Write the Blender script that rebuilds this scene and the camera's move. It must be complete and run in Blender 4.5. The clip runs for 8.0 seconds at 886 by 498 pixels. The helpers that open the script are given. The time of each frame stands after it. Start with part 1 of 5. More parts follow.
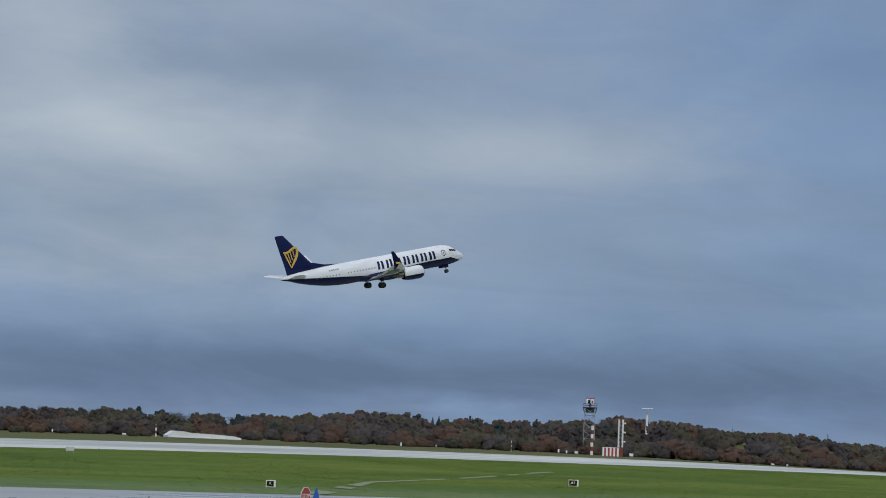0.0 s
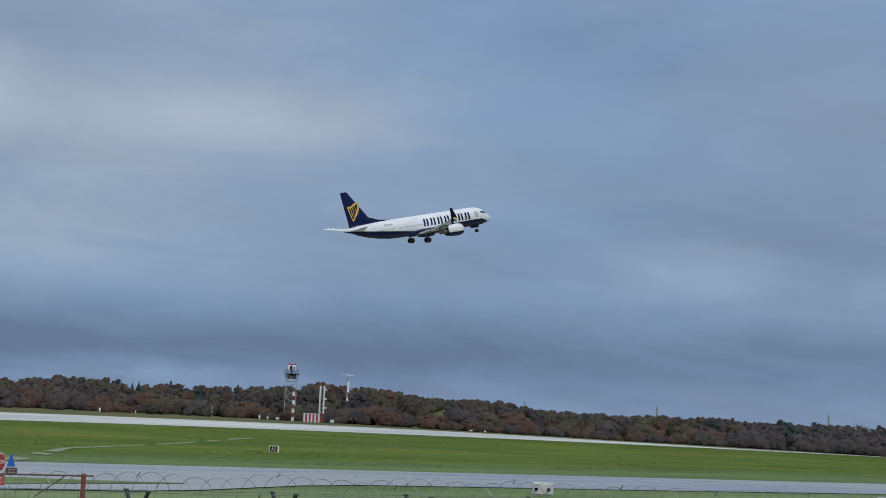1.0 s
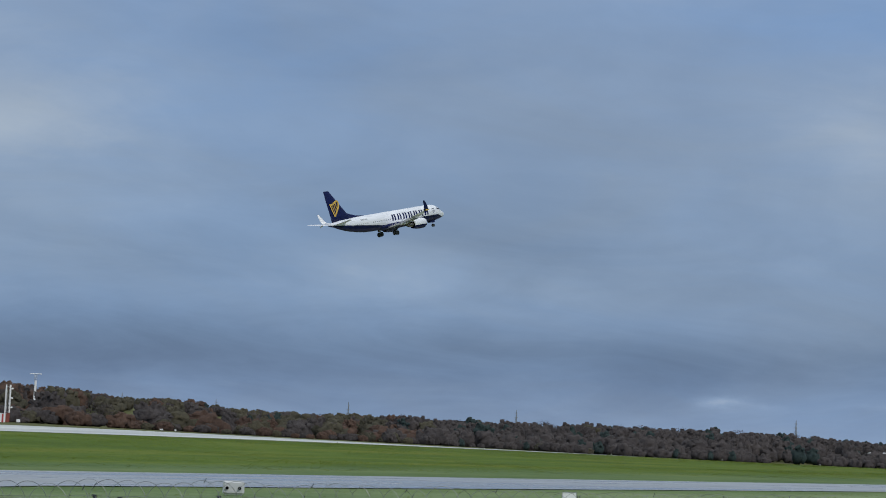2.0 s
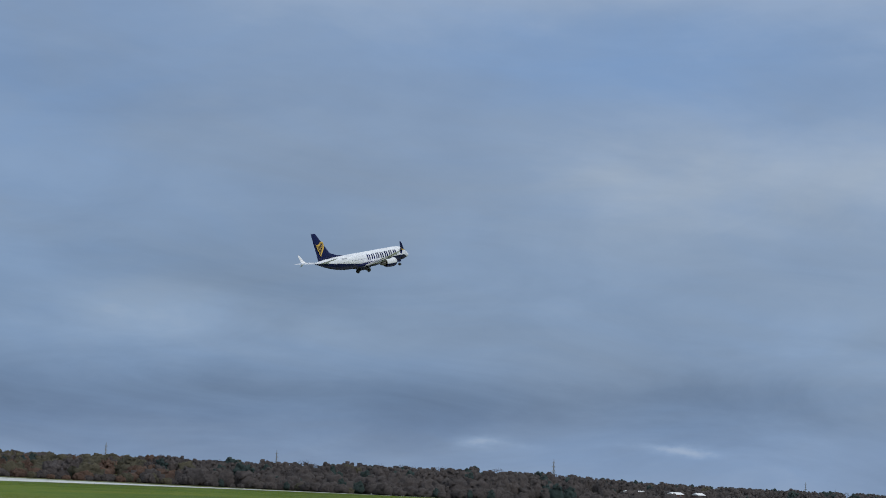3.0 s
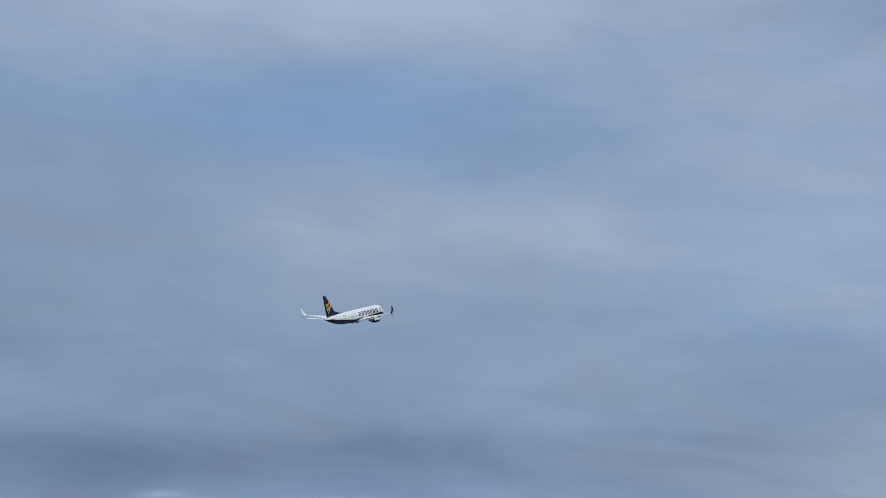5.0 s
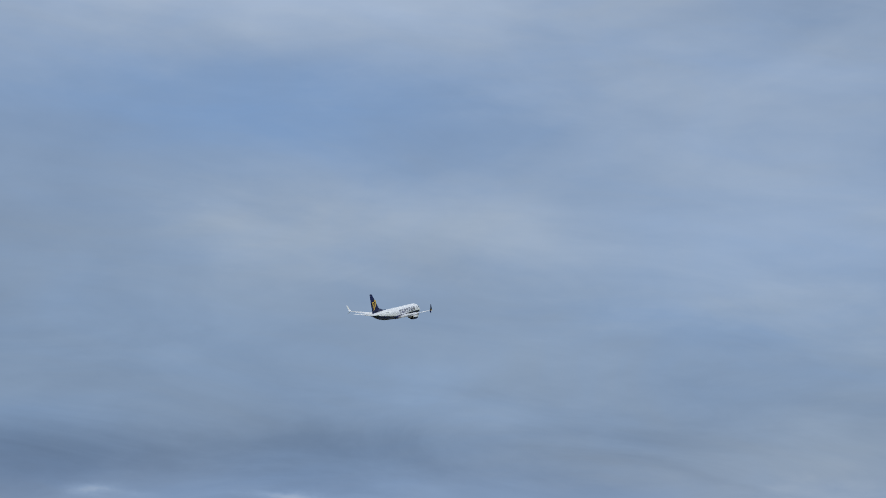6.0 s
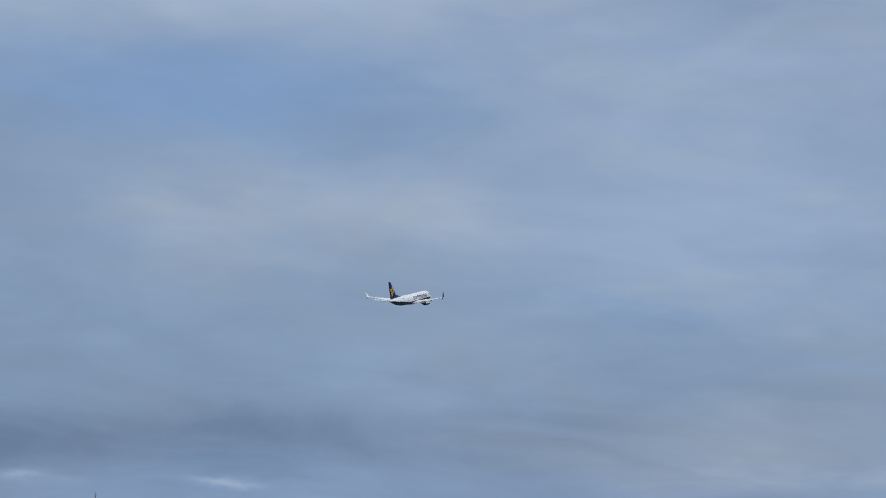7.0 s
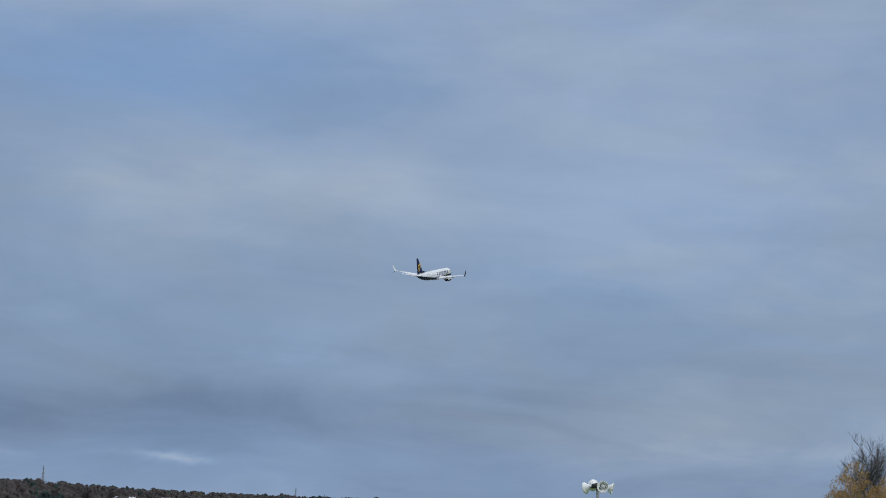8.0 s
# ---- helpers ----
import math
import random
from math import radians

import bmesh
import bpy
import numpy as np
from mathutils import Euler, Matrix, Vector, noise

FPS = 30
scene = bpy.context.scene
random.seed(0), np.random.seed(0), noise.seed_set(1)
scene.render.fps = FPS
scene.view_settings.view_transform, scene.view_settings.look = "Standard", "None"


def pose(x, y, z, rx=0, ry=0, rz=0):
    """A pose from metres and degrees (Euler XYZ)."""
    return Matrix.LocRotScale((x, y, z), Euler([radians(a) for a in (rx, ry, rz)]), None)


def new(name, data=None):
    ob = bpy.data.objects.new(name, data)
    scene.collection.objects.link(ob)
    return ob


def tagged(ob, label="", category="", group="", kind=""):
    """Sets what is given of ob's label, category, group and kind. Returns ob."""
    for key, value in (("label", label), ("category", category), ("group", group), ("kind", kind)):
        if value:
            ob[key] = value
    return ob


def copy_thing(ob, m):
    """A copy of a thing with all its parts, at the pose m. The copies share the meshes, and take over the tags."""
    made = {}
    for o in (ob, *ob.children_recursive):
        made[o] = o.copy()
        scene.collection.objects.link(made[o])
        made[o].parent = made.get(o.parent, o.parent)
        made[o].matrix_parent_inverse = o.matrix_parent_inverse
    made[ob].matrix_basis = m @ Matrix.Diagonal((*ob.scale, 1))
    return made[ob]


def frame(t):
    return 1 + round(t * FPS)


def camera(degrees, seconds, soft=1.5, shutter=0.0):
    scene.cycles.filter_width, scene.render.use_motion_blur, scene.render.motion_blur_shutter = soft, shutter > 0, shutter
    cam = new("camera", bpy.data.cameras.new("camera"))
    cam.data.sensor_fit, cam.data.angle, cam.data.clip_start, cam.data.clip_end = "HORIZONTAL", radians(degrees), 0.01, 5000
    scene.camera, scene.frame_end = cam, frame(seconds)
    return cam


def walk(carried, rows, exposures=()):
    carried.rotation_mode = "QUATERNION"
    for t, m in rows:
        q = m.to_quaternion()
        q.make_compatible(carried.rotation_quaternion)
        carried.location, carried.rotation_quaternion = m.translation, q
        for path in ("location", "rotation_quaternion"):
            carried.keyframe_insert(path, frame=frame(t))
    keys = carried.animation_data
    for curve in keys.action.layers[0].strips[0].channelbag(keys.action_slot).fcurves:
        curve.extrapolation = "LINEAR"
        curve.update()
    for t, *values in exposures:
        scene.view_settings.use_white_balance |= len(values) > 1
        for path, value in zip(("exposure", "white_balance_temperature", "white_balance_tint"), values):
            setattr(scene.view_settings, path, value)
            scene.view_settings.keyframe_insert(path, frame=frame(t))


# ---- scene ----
# ---- camera: one stand on the spectators' terrace, turned by hand ----
EYE = 5.0


def aim(yaw, pitch, roll):
    """Camera pose from degrees: yaw to the right of +y, pitch upwards, lean to the left."""
    return pose(0, 0, EYE, 90 + pitch, 0, -yaw) @ pose(0, 0, 0, 0, 0, roll)


cam = camera(25.05, 8.0, soft=1.0)
walk(cam, [
    (0.0, aim(0.0, 5.363, 2.53)), (0.3, aim(2.215, 5.278, 2.58)), (0.5, aim(3.941, 5.106, 2.60)),
    (0.9, aim(7.548, 4.871, 2.70)), (1.0, aim(8.556, 4.786, 2.72)), (1.5, aim(13.33, 4.740, 2.60)),
    (1.7, aim(15.059, 4.848, 2.51)), (3.0, aim(24.193, 6.536, 2.20)), (3.5, aim(27.736, 7.216, 1.83)),
    (4.0, aim(30.288, 7.766, 1.66)), (4.5, aim(32.004, 8.165, 1.52)), (6.0, aim(35.173, 8.261, 1.82)),
    (6.5, aim(36.189, 8.169, 1.70)), (7.0, aim(37.195, 7.859, 1.63)), (7.5, aim(38.003, 7.469, 1.64)),
    (8.0, aim(38.657, 7.191, 1.75))],
    exposures=[(0.0, -0.14), (0.6, -0.08), (1.3, 0.0), (8.0, 0.0)])


# ---- node helpers ----
def nodes_of(owner):
    owner.use_nodes = True
    tree = owner.node_tree
    tree.nodes.clear()
    return tree


def feed(tree, socket, value):
    if value is None:
        return
    if isinstance(value, bpy.types.NodeSocket):
        tree.links.new(value, socket)
    else:
        socket.default_value = value


def calc(tree, op, a, b=None, c=None, clamp=False):
    n = tree.nodes.new("ShaderNodeMath")
    n.operation, n.use_clamp = op, clamp
    for s, v in zip(n.inputs, (a, b, c)):
        feed(tree, s, v)
    return n.outputs[0]


def vec(tree, op, a, b=None, out=0):
    n = tree.nodes.new("ShaderNodeVectorMath")
    n.operation = op
    feed(tree, n.inputs[0], a)
    feed(tree, n.inputs[1], b)
    return n.outputs[out]


def ramp(tree, fac, stops):
    n = tree.nodes.new("ShaderNodeValToRGB")
    els = n.color_ramp.elements
    while len(els) < len(stops):
        els.new(0.5)
    for e, (p, c) in zip(els, stops):
        e.position, e.color = p, (*c, 1) if len(c) == 3 else c
    feed(tree, n.inputs[0], fac)
    return n.outputs[0]


def noise_tex(tree, vector, scale, detail=3.0, rough=0.5, distort=0.0):
    n = tree.nodes.new("ShaderNodeTexNoise")
    feed(tree, n.inputs["Vector"], vector)
    for k, v in (("Scale", scale), ("Detail", detail), ("Roughness", rough), ("Distortion", distort)):
        n.inputs[k].default_value = v
    return n.outputs[0]


def mix(tree, fac, a, b, blend="MIX"):
    n = tree.nodes.new("ShaderNodeMix")
    n.data_type, n.blend_type = "RGBA", blend
    feed(tree, n.inputs[0], fac)
    feed(tree, n.inputs[6], a if not isinstance(a, tuple) else (*a, 1))
    feed(tree, n.inputs[7], b if not isinstance(b, tuple) else (*b, 1))
    return n.outputs[2]


# ---- overcast sky: layered stratocumulus over a clear-sky base ----
def build_sky():
    world = bpy.data.worlds.new("overcast_sky")
    scene.world = world
    tree = nodes_of(world)
    direction = tree.nodes.new("ShaderNodeTexCoord").outputs["Generated"]
    sep = tree.nodes.new("ShaderNodeSeparateXYZ")
    feed(tree, sep.inputs[0], vec(tree, "NORMALIZE", direction))
    az = calc(tree, "MULTIPLY", calc(tree, "ARCTAN2", sep.outputs[0], sep.outputs[1]), 57.2958)
    el = calc(tree, "MULTIPLY", calc(tree, "ARCSINE", sep.outputs[2]), 57.2958)
    com = tree.nodes.new("ShaderNodeCombineXYZ")
    feed(tree, com.inputs[0], az)
    feed(tree, com.inputs[1], el)
    flat = com.outputs[0]
    # ragged outlines: the cloud banks are bent by a slow turbulence
    stir = tree.nodes.new("ShaderNodeTexNoise")
    feed(tree, stir.inputs["Vector"], vec(tree, "MULTIPLY", flat, (0.32, 0.85, 0)))
    stir.inputs["Scale"].default_value, stir.inputs["Detail"].default_value, stir.inputs["Roughness"].default_value = 1.0, 5.0, 0.6
    bent = vec(tree, "ADD", flat, vec(tree, "MULTIPLY", vec(tree, "SUBTRACT", stir.outputs["Color"], (0.5, 0.5, 0.5)), (5.0, 0.9, 0)))
    # long streaks, flatter near the horizon, sinking slightly to the east, and soft lumps
    tilt = tree.nodes.new("ShaderNodeCombineXYZ")
    feed(tree, tilt.inputs[0], az)
    feed(tree, tilt.inputs[1], calc(tree, "MULTIPLY_ADD", az, 0.045, el))
    slope = tilt.outputs[0]
    wob = noise_tex(tree, vec(tree, "MULTIPLY", flat, (0.05, 0.16, 0)), 1.0, 4, 0.55, 0.5)
    streak = noise_tex(tree, vec(tree, "MULTIPLY", slope, (0.13, 0.55, 0)), 1.0, 6, 0.60, 0.9)
    fine = noise_tex(tree, vec(tree, "MULTIPLY", slope, (0.55, 1.3, 0)), 1.0, 6, 0.66, 0.6)
    tone = calc(tree, "MULTIPLY_ADD", calc(tree, "SUBTRACT", wob, 0.5), 0.35, SKY_BASE)
    low = calc(tree, "SUBTRACT", 1.0, calc(tree, "MULTIPLY", el, 0.11), clamp=True)
    tone = calc(tree, "MULTIPLY_ADD", calc(tree, "SUBTRACT", streak, 0.5), calc(tree, "MULTIPLY_ADD", low, 0.36, 0.14), tone)
    tone = calc(tree, "MULTIPLY_ADD", calc(tree, "SUBTRACT", fine, 0.5), 0.06, tone)
    lump = noise_tex(tree, vec(tree, "MULTIPLY", flat, (0.16, 0.34, 0)), 1.0, 4, 0.5, 0.8)
    tone = calc(tree, "MULTIPLY_ADD", calc(tree, "SUBTRACT", lump, 0.5), 0.21, tone)
    hue = noise_tex(tree, vec(tree, "MULTIPLY", slope, (0.11, 0.36, 0)), 1.0, 5, 0.6, 1.0)
    blue = calc(tree, "MULTIPLY_ADD", calc(tree, "SUBTRACT", hue, 0.5), 0.9, 0.28)
    for a, e, wa, we, light, tint in CLOUDS:
        d = vec(tree, "MULTIPLY", vec(tree, "SUBTRACT", bent, (a, e, 0)), (1 / wa, 1 / we, 0))
        g = calc(tree, "EXPONENT", calc(tree, "MULTIPLY", vec(tree, "DOT_PRODUCT", d, d, 1), -1.0))
        tone = calc(tree, "MULTIPLY_ADD", g, light, tone)
        if tint:
            blue = calc(tree, "MULTIPLY_ADD", g, tint, blue)
    grey = ramp(tree, tone, SKY_GREY)
    bluish = ramp(tree, tone, SKY_BLUE)
    cloud = mix(tree, calc(tree, "ADD", blue, 0.0, clamp=True), grey, bluish)
    # the thick cloud overhead is whiter than the low bands
    high = calc(tree, "MULTIPLY_ADD", el, 1 / 30, -18 / 30, clamp=True)
    cloud = mix(tree, high, cloud, (0.312, 0.332, 0.345))
    # an overcast vault is about three times as bright overhead as near the horizon
    lift = calc(tree, "MULTIPLY_ADD", calc(tree, "MAXIMUM", calc(tree, "MULTIPLY_ADD", el, 1 / 70, -18 / 70), 0.0), 3.2, 1.0)
    sky = tree.nodes.new("ShaderNodeTexSky")
    sky.sky_type, sky.sun_disc = "NISHITA", False
    sky.sun_elevation, sky.sun_rotation = radians(SUN_EL), radians(SUN_AZ)
    clear = tree.nodes.new("ShaderNodeBackground")
    feed(tree, clear.inputs[0], sky.outputs[0])
    clear.inputs[1].default_value = 0.05 * 0.2
    over = tree.nodes.new("ShaderNodeBackground")
    feed(tree, over.inputs[0], cloud)
    feed(tree, over.inputs[1], lift)
    add = tree.nodes.new("ShaderNodeAddShader")
    tree.links.new(clear.outputs[0], add.inputs[0])
    tree.links.new(over.outputs[0], add.inputs[1])
    out = tree.nodes.new("ShaderNodeOutputWorld")
    tree.links.new(add.outputs[0], out.inputs[0])


SUN_EL, SUN_AZ = 32.0, 168.0
SKY_BASE = 0.50
SKY_GREY = [(0.0, (0.088, 0.128, 0.212)), (0.5, (0.228, 0.292, 0.398)), (1.0, (0.505, 0.56, 0.615))]
SKY_BLUE = [(0.0, (0.070, 0.130, 0.256)), (0.5, (0.180, 0.290, 0.495)), (1.0, (0.42, 0.52, 0.70))]
# azimuth, elevation, half-widths in degrees, brightness, blueness
CLOUDS = [
    (-9.5, 8.3, 4.5, 1.3, 0.30, -0.3), (-12.5, 11.0, 4.0, 2.0, 0.18, -0.3), (-5.5, 10.4, 4.5, 1.1, -0.14, 0.0),
    (3.0, 8.1, 6.0, 1.0, 0.14, -0.2), (2.0, 1.9, 26.0, 1.05, -0.22, 0.2), (9.5, 6.0, 5.0, 0.7, 0.08, 0.0),
    (16.0, 3.9, 4.0, 0.6, 0.17, -0.2), (8.0, 1.2, 70.0, 2.6, -0.10, 0.0), (14.0, 5.2, 8.0, 1.8, -0.11, 0.1), (19.5, 7.3, 4.5, 2.0, -0.09, 0.0), (-7.0, 9.0, 9.0, 6.0, 0.0, -0.3), (12.0, 4.6, 3.5, 1.2, -0.06, 0.1), (11.0, 11.0, 6.0, 2.5, -0.08, 0.4), (1.5, 0.75, 3.0, 0.3, 0.20, 0.0),
    (33.5, 8.6, 6.0, 2.0, 0.13, -0.25), (29.0, 12.2, 8.0, 1.6, -0.08, 0.45), (31.0, 15.3, 8.0, 1.0, 0.15, 0.1),
    (28.0, 2.3, 12.0, 0.8, -0.16, 0.0), (25.6, 1.0, 0.9, 0.16, 0.26, -0.2), (31.1, 1.02, 1.1, 0.14, 0.30, -0.2),
    (46.0, 9.0, 6.0, 3.0, 0.07, 0.2), (-11.5, 1.5, 5.5, 1.2, -0.20, 0.1), (-9.0, 4.3, 5.5, 1.2, 0.13, -0.1), (22.0, 4.5, 4.5, 1.4, -0.07, 0.0), (26.0, 4.4, 6.0, 1.8, -0.05, 0.0), (34.0, 3.0, 5.0, 1.5, -0.05, 0.0), (12.0, 3.6, 7.0, 0.9, -0.06, 0.1), (5.0, 5.2, 6.0, 1.6, -0.06, 0.0), (11.0, 6.2, 5.0, 1.4, -0.05, 0.1), (21.0, 5.0, 5.0, 1.5, -0.05, 0.0), (44.0, 2.2, 7.0, 0.9, 0.10, -0.4), (-4.0, 10.0, 14.0, 5.0, 0.06, 0.0), (-2.0, 5.0, 5.0, 1.2, 0.04, -0.1), (4.0, 2.0, 24.0, 2.6, 0.0, 0.62), (38.0, 1.4, 16.0, 1.6, -0.02, 0.36), (-5.0, 0.9, 8.0, 0.7, -0.12, 0.0), (0.0, 1.8, 18.0, 1.1, -0.12, 0.2), (37.0, 8.0, 14.0, 9.0, 0.0, 0.16), (33.0, 13.5, 12.0, 2.2, 0.05, 0.0), (35.0, 6.6, 9.0, 1.5, -0.04, 0.0), (32.0, 15.0, 14.0, 2.0, 0.08, 0.0), (46.0, 13.0, 7.0, 4.0, 0.07, 0.0), (47.0, 1.4, 6.0, 0.6, 0.09, -0.1), (40.0, 2.9, 5.0, 0.5, -0.05, 0.0), (-0.5, 1.0, 3.5, 0.35, 0.10, 0.0), (30.0, 2.7, 9.0, 1.3, -0.06, 0.0), (12.0, 7.5, 4.0, 2.0, -0.05, 0.1), (16.0, 4.9, 3.0, 0.6, 0.10, -0.2),
]
build_sky()
sun = new("sun", bpy.data.lights.new("sun", "SUN"))
sun.data.energy, sun.data.angle, sun.data.color = 1.2, radians(14), (1.0, 0.96, 0.90)
sun.matrix_basis = pose(0, 0, 60, 90 - SUN_EL, 0, 180 - SUN_AZ)


# ---- materials ----
def paint(name, colour, rough=0.5, metal=0.0, vary=0.12, scale=3.0, bump=0.0, coat=0.0, spec=0.5):
    """Plain surface with mottling at two scales and a fine relief."""
    m = bpy.data.materials.new(name)
    tree = nodes_of(m)
    at = tree.nodes.new("ShaderNodeTexCoord").outputs["Object"]
    big, small = noise_tex(tree, at, scale * 0.25, 3), noise_tex(tree, at, scale * 4, 4, 0.6)
    v = calc(tree, "ADD", calc(tree, "MULTIPLY", big, 0.6), calc(tree, "MULTIPLY", small, 0.4))
    col = ramp(tree, v, [(0.25, tuple(c * (1 - vary) for c in colour)), (0.75, tuple(min(1, c * (1 + vary)) for c in colour))])
    b = tree.nodes.new("ShaderNodeBsdfPrincipled")
    feed(tree, b.inputs["Base Color"], col)
    feed(tree, b.inputs["Roughness"], calc(tree, "MULTIPLY_ADD", small, 0.16, rough - 0.08, clamp=True))
    b.inputs["Metallic"].default_value, b.inputs["Coat Weight"].default_value = metal, coat
    b.inputs["Specular IOR Level"].default_value = spec
    if bump:
        n = tree.nodes.new("ShaderNodeBump")
        n.inputs["Strength"].default_value, n.inputs["Distance"].default_value = bump, 0.02
        feed(tree, n.inputs["Height"], small)
        tree.links.new(n.outputs[0], b.inputs["Normal"])
    tree.links.new(b.outputs[0], tree.nodes.new("ShaderNodeOutputMaterial").inputs[0])
    return m


HEAD = radians(61.5)
ALONG, ACROSS = (math.sin(HEAD), math.cos(HEAD), 0), (-math.cos(HEAD), math.sin(HEAD), 0)


def ground_material(name, kind):
    """Turf or wet pavement, in the runway's own axes so that mown strips and streaks run along it."""
    m = bpy.data.materials.new(name)
    tree = nodes_of(m)
    at = tree.nodes.new("ShaderNodeTexCoord").outputs["Object"]
    com = tree.nodes.new("ShaderNodeCombineXYZ")
    s, d = vec(tree, "DOT_PRODUCT", at, ALONG, 1), vec(tree, "DOT_PRODUCT", at, ACROSS, 1)
    feed(tree, com.inputs[0], s)
    feed(tree, com.inputs[1], d)
    sd = com.outputs[0]
    b = tree.nodes.new("ShaderNodeBsdfPrincipled")
    grain = noise_tex(tree, at, 3.0, 5, 0.7)
    if kind == "turf":
        patch = noise_tex(tree, vec(tree, "MULTIPLY", sd, (0.02, 0.06, 0)), 1.0, 5, 0.6, 0.4)
        tuft = noise_tex(tree, vec(tree, "MULTIPLY", sd, (0.5, 0.22, 0)), 1.0, 5, 0.7)
        v = calc(tree, "ADD", calc(tree, "MULTIPLY", patch, 0.5), calc(tree, "ADD", calc(tree, "MULTIPLY", tuft, 0.3), calc(tree, "MULTIPLY", grain, 0.2)))
        rough_grass = ramp(tree, v, [(0.34, (0.030, 0.070, 0.006)), (0.5, (0.082, 0.132, 0.011)), (0.64, (0.160, 0.172, 0.024))])
        mown = ramp(tree, v, [(0.36, (0.058, 0.108, 0.030)), (0.62, (0.140, 0.190, 0.074))])
        edge = calc(tree, "MULTIPLY_ADD", calc(tree, "SUBTRACT", patch, 0.5), 22.0, d)
        strip = ramp(tree, calc(tree, "MULTIPLY_ADD", edge, 1 / 400, 0), [(0.26, (0, 0, 0)), (0.30, (1, 1, 1)), (0.39, (0.9, 0.9, 0.9)), (0.42, (0, 0, 0))])
        near = ramp(tree, v, [(0.34, (0.075, 0.130, 0.044)), (0.64, (0.215, 0.270, 0.130))])
        close = ramp(tree, calc(tree, "MULTIPLY_ADD", d, 1 / 400, 0), [(0.26, (1, 1, 1)), (0.30, (0, 0, 0))])
        verge = ramp(tree, v, [(0.3, (0.060, 0.070, 0.022)), (0.7, (0.125, 0.125, 0.050))])
        beyond = ramp(tree, calc(tree, "MULTIPLY_ADD", d, 1 / 400, 0), [(0.86, (0, 0, 0)), (0.93, (1, 1, 1))])
        feed(tree, b.inputs["Base Color"], mix(tree, beyond, mix(tree, close, mix(tree, strip, rough_grass, mown), near), verge))
        b.inputs["Roughness"].default_value, b.inputs["Specular IOR Level"].default_value = 0.9, 0.15
        high, depth = tuft, 0.25
    else:
        streak = noise_tex(tree, vec(tree, "MULTIPLY", sd, (0.012, 0.13, 0)), 1.0, 4, 0.55, 0.3)
        pool = noise_tex(tree, vec(tree, "MULTIPLY", sd, (0.03, 0.12, 0)), 1.0, 4, 0.6, 0.6)
        feed(tree, b.inputs["Base Color"], ramp(tree, calc(tree, "ADD", calc(tree, "MULTIPLY", grain, 0.3), calc(tree, "MULTIPLY", streak, 0.7)), [(0.30, (0.19, 0.198, 0.205)), (0.66, (0.34, 0.350, 0.352))] if kind == "taxi" else [(0.38, (0.30, 0.312, 0.300)), (0.58, (0.60, 0.61, 0.585))]))
        wet = calc(tree, "ADD", calc(tree, "MULTIPLY", streak, 0.6), calc(tree, "MULTIPLY", pool, 0.4))
        feed(tree, b.inputs["Roughness"], ramp(tree, wet, [(0.35, (0.14, 0.14, 0.14)), (0.65, (0.50, 0.50, 0.50))] if kind == "taxi" else [(0.35, (0.35, 0.35, 0.35)), (0.65, (0.65, 0.65, 0.65))]))
        b.inputs["Specular IOR Level"].default_value = 0.4 if kind == "taxi" else 0.25
        high, depth = grain, 0.004
    n = tree.nodes.new("ShaderNodeBump")
    n.inputs["Strength"].default_value, n.inputs["Distance"].default_value = 0.5, depth
    feed(tree, n.inputs["Height"], high)
    tree.links.new(n.outputs[0], b.inputs["Normal"])
    tree.links.new(b.outputs[0], tree.nodes.new("ShaderNodeOutputMaterial").inputs[0])
    return m


def foliage(name, dark, light, shine=0.2):
    """Leaf or twig colour that differs from clump to clump and from tree to tree."""
    m = bpy.data.materials.new(name)
    tree = nodes_of(m)
    island = tree.nodes.new("ShaderNodeNewGeometry").outputs["Random Per Island"]
    tree_no = tree.nodes.new("ShaderNodeObjectInfo").outputs["Random"]
    where = tree.nodes.new("ShaderNodeNewGeometry").outputs["Position"]
    patch = ramp(tree, noise_tex(tree, where, 0.09, 3, 0.6), [(0.32, (0, 0, 0)), (0.68, (1, 1, 1))])
    speck = noise_tex(tree, where, 1.1, 5, 0.72)
    leafy = ramp(tree, speck, [(0.36, (0, 0, 0)), (0.64, (1, 1, 1))])
    v = calc(tree, "ADD", calc(tree, "MULTIPLY", island, 0.08), calc(tree, "ADD", calc(tree, "MULTIPLY", tree_no, 0.22), calc(tree, "ADD", calc(tree, "MULTIPLY", patch, 0.34), calc(tree, "MULTIPLY", leafy, 0.36))))
    b = tree.nodes.new("ShaderNodeBsdfPrincipled")
    feed(tree, b.inputs["Base Color"], ramp(tree, v, [(0.1, dark), (0.9, light)]))
    b.inputs["Roughness"].default_value, b.inputs["Specular IOR Level"].default_value = 0.8, shine
    ruffle = tree.nodes.new("ShaderNodeBump")
    ruffle.inputs["Strength"].default_value, ruffle.inputs["Distance"].default_value = 0.7, 0.35
    feed(tree, ruffle.inputs["Height"], speck)
    tree.links.new(ruffle.outputs[0], b.inputs["Normal"])
    # thin leaves and twigs let some light through
    thin = tree.nodes.new("ShaderNodeBsdfTranslucent")
    feed(tree, thin.inputs[0], b.inputs["Base Color"].links[0].from_socket)
    both = tree.nodes.new("ShaderNodeMixShader")
    both.inputs[0].default_value = 0.38
    tree.links.new(b.outputs[0], both.inputs[1])
    tree.links.new(thin.outputs[0], both.inputs[2])
    tree.links.new(both.outputs[0], tree.nodes.new("ShaderNodeOutputMaterial").inputs[0])
    return m


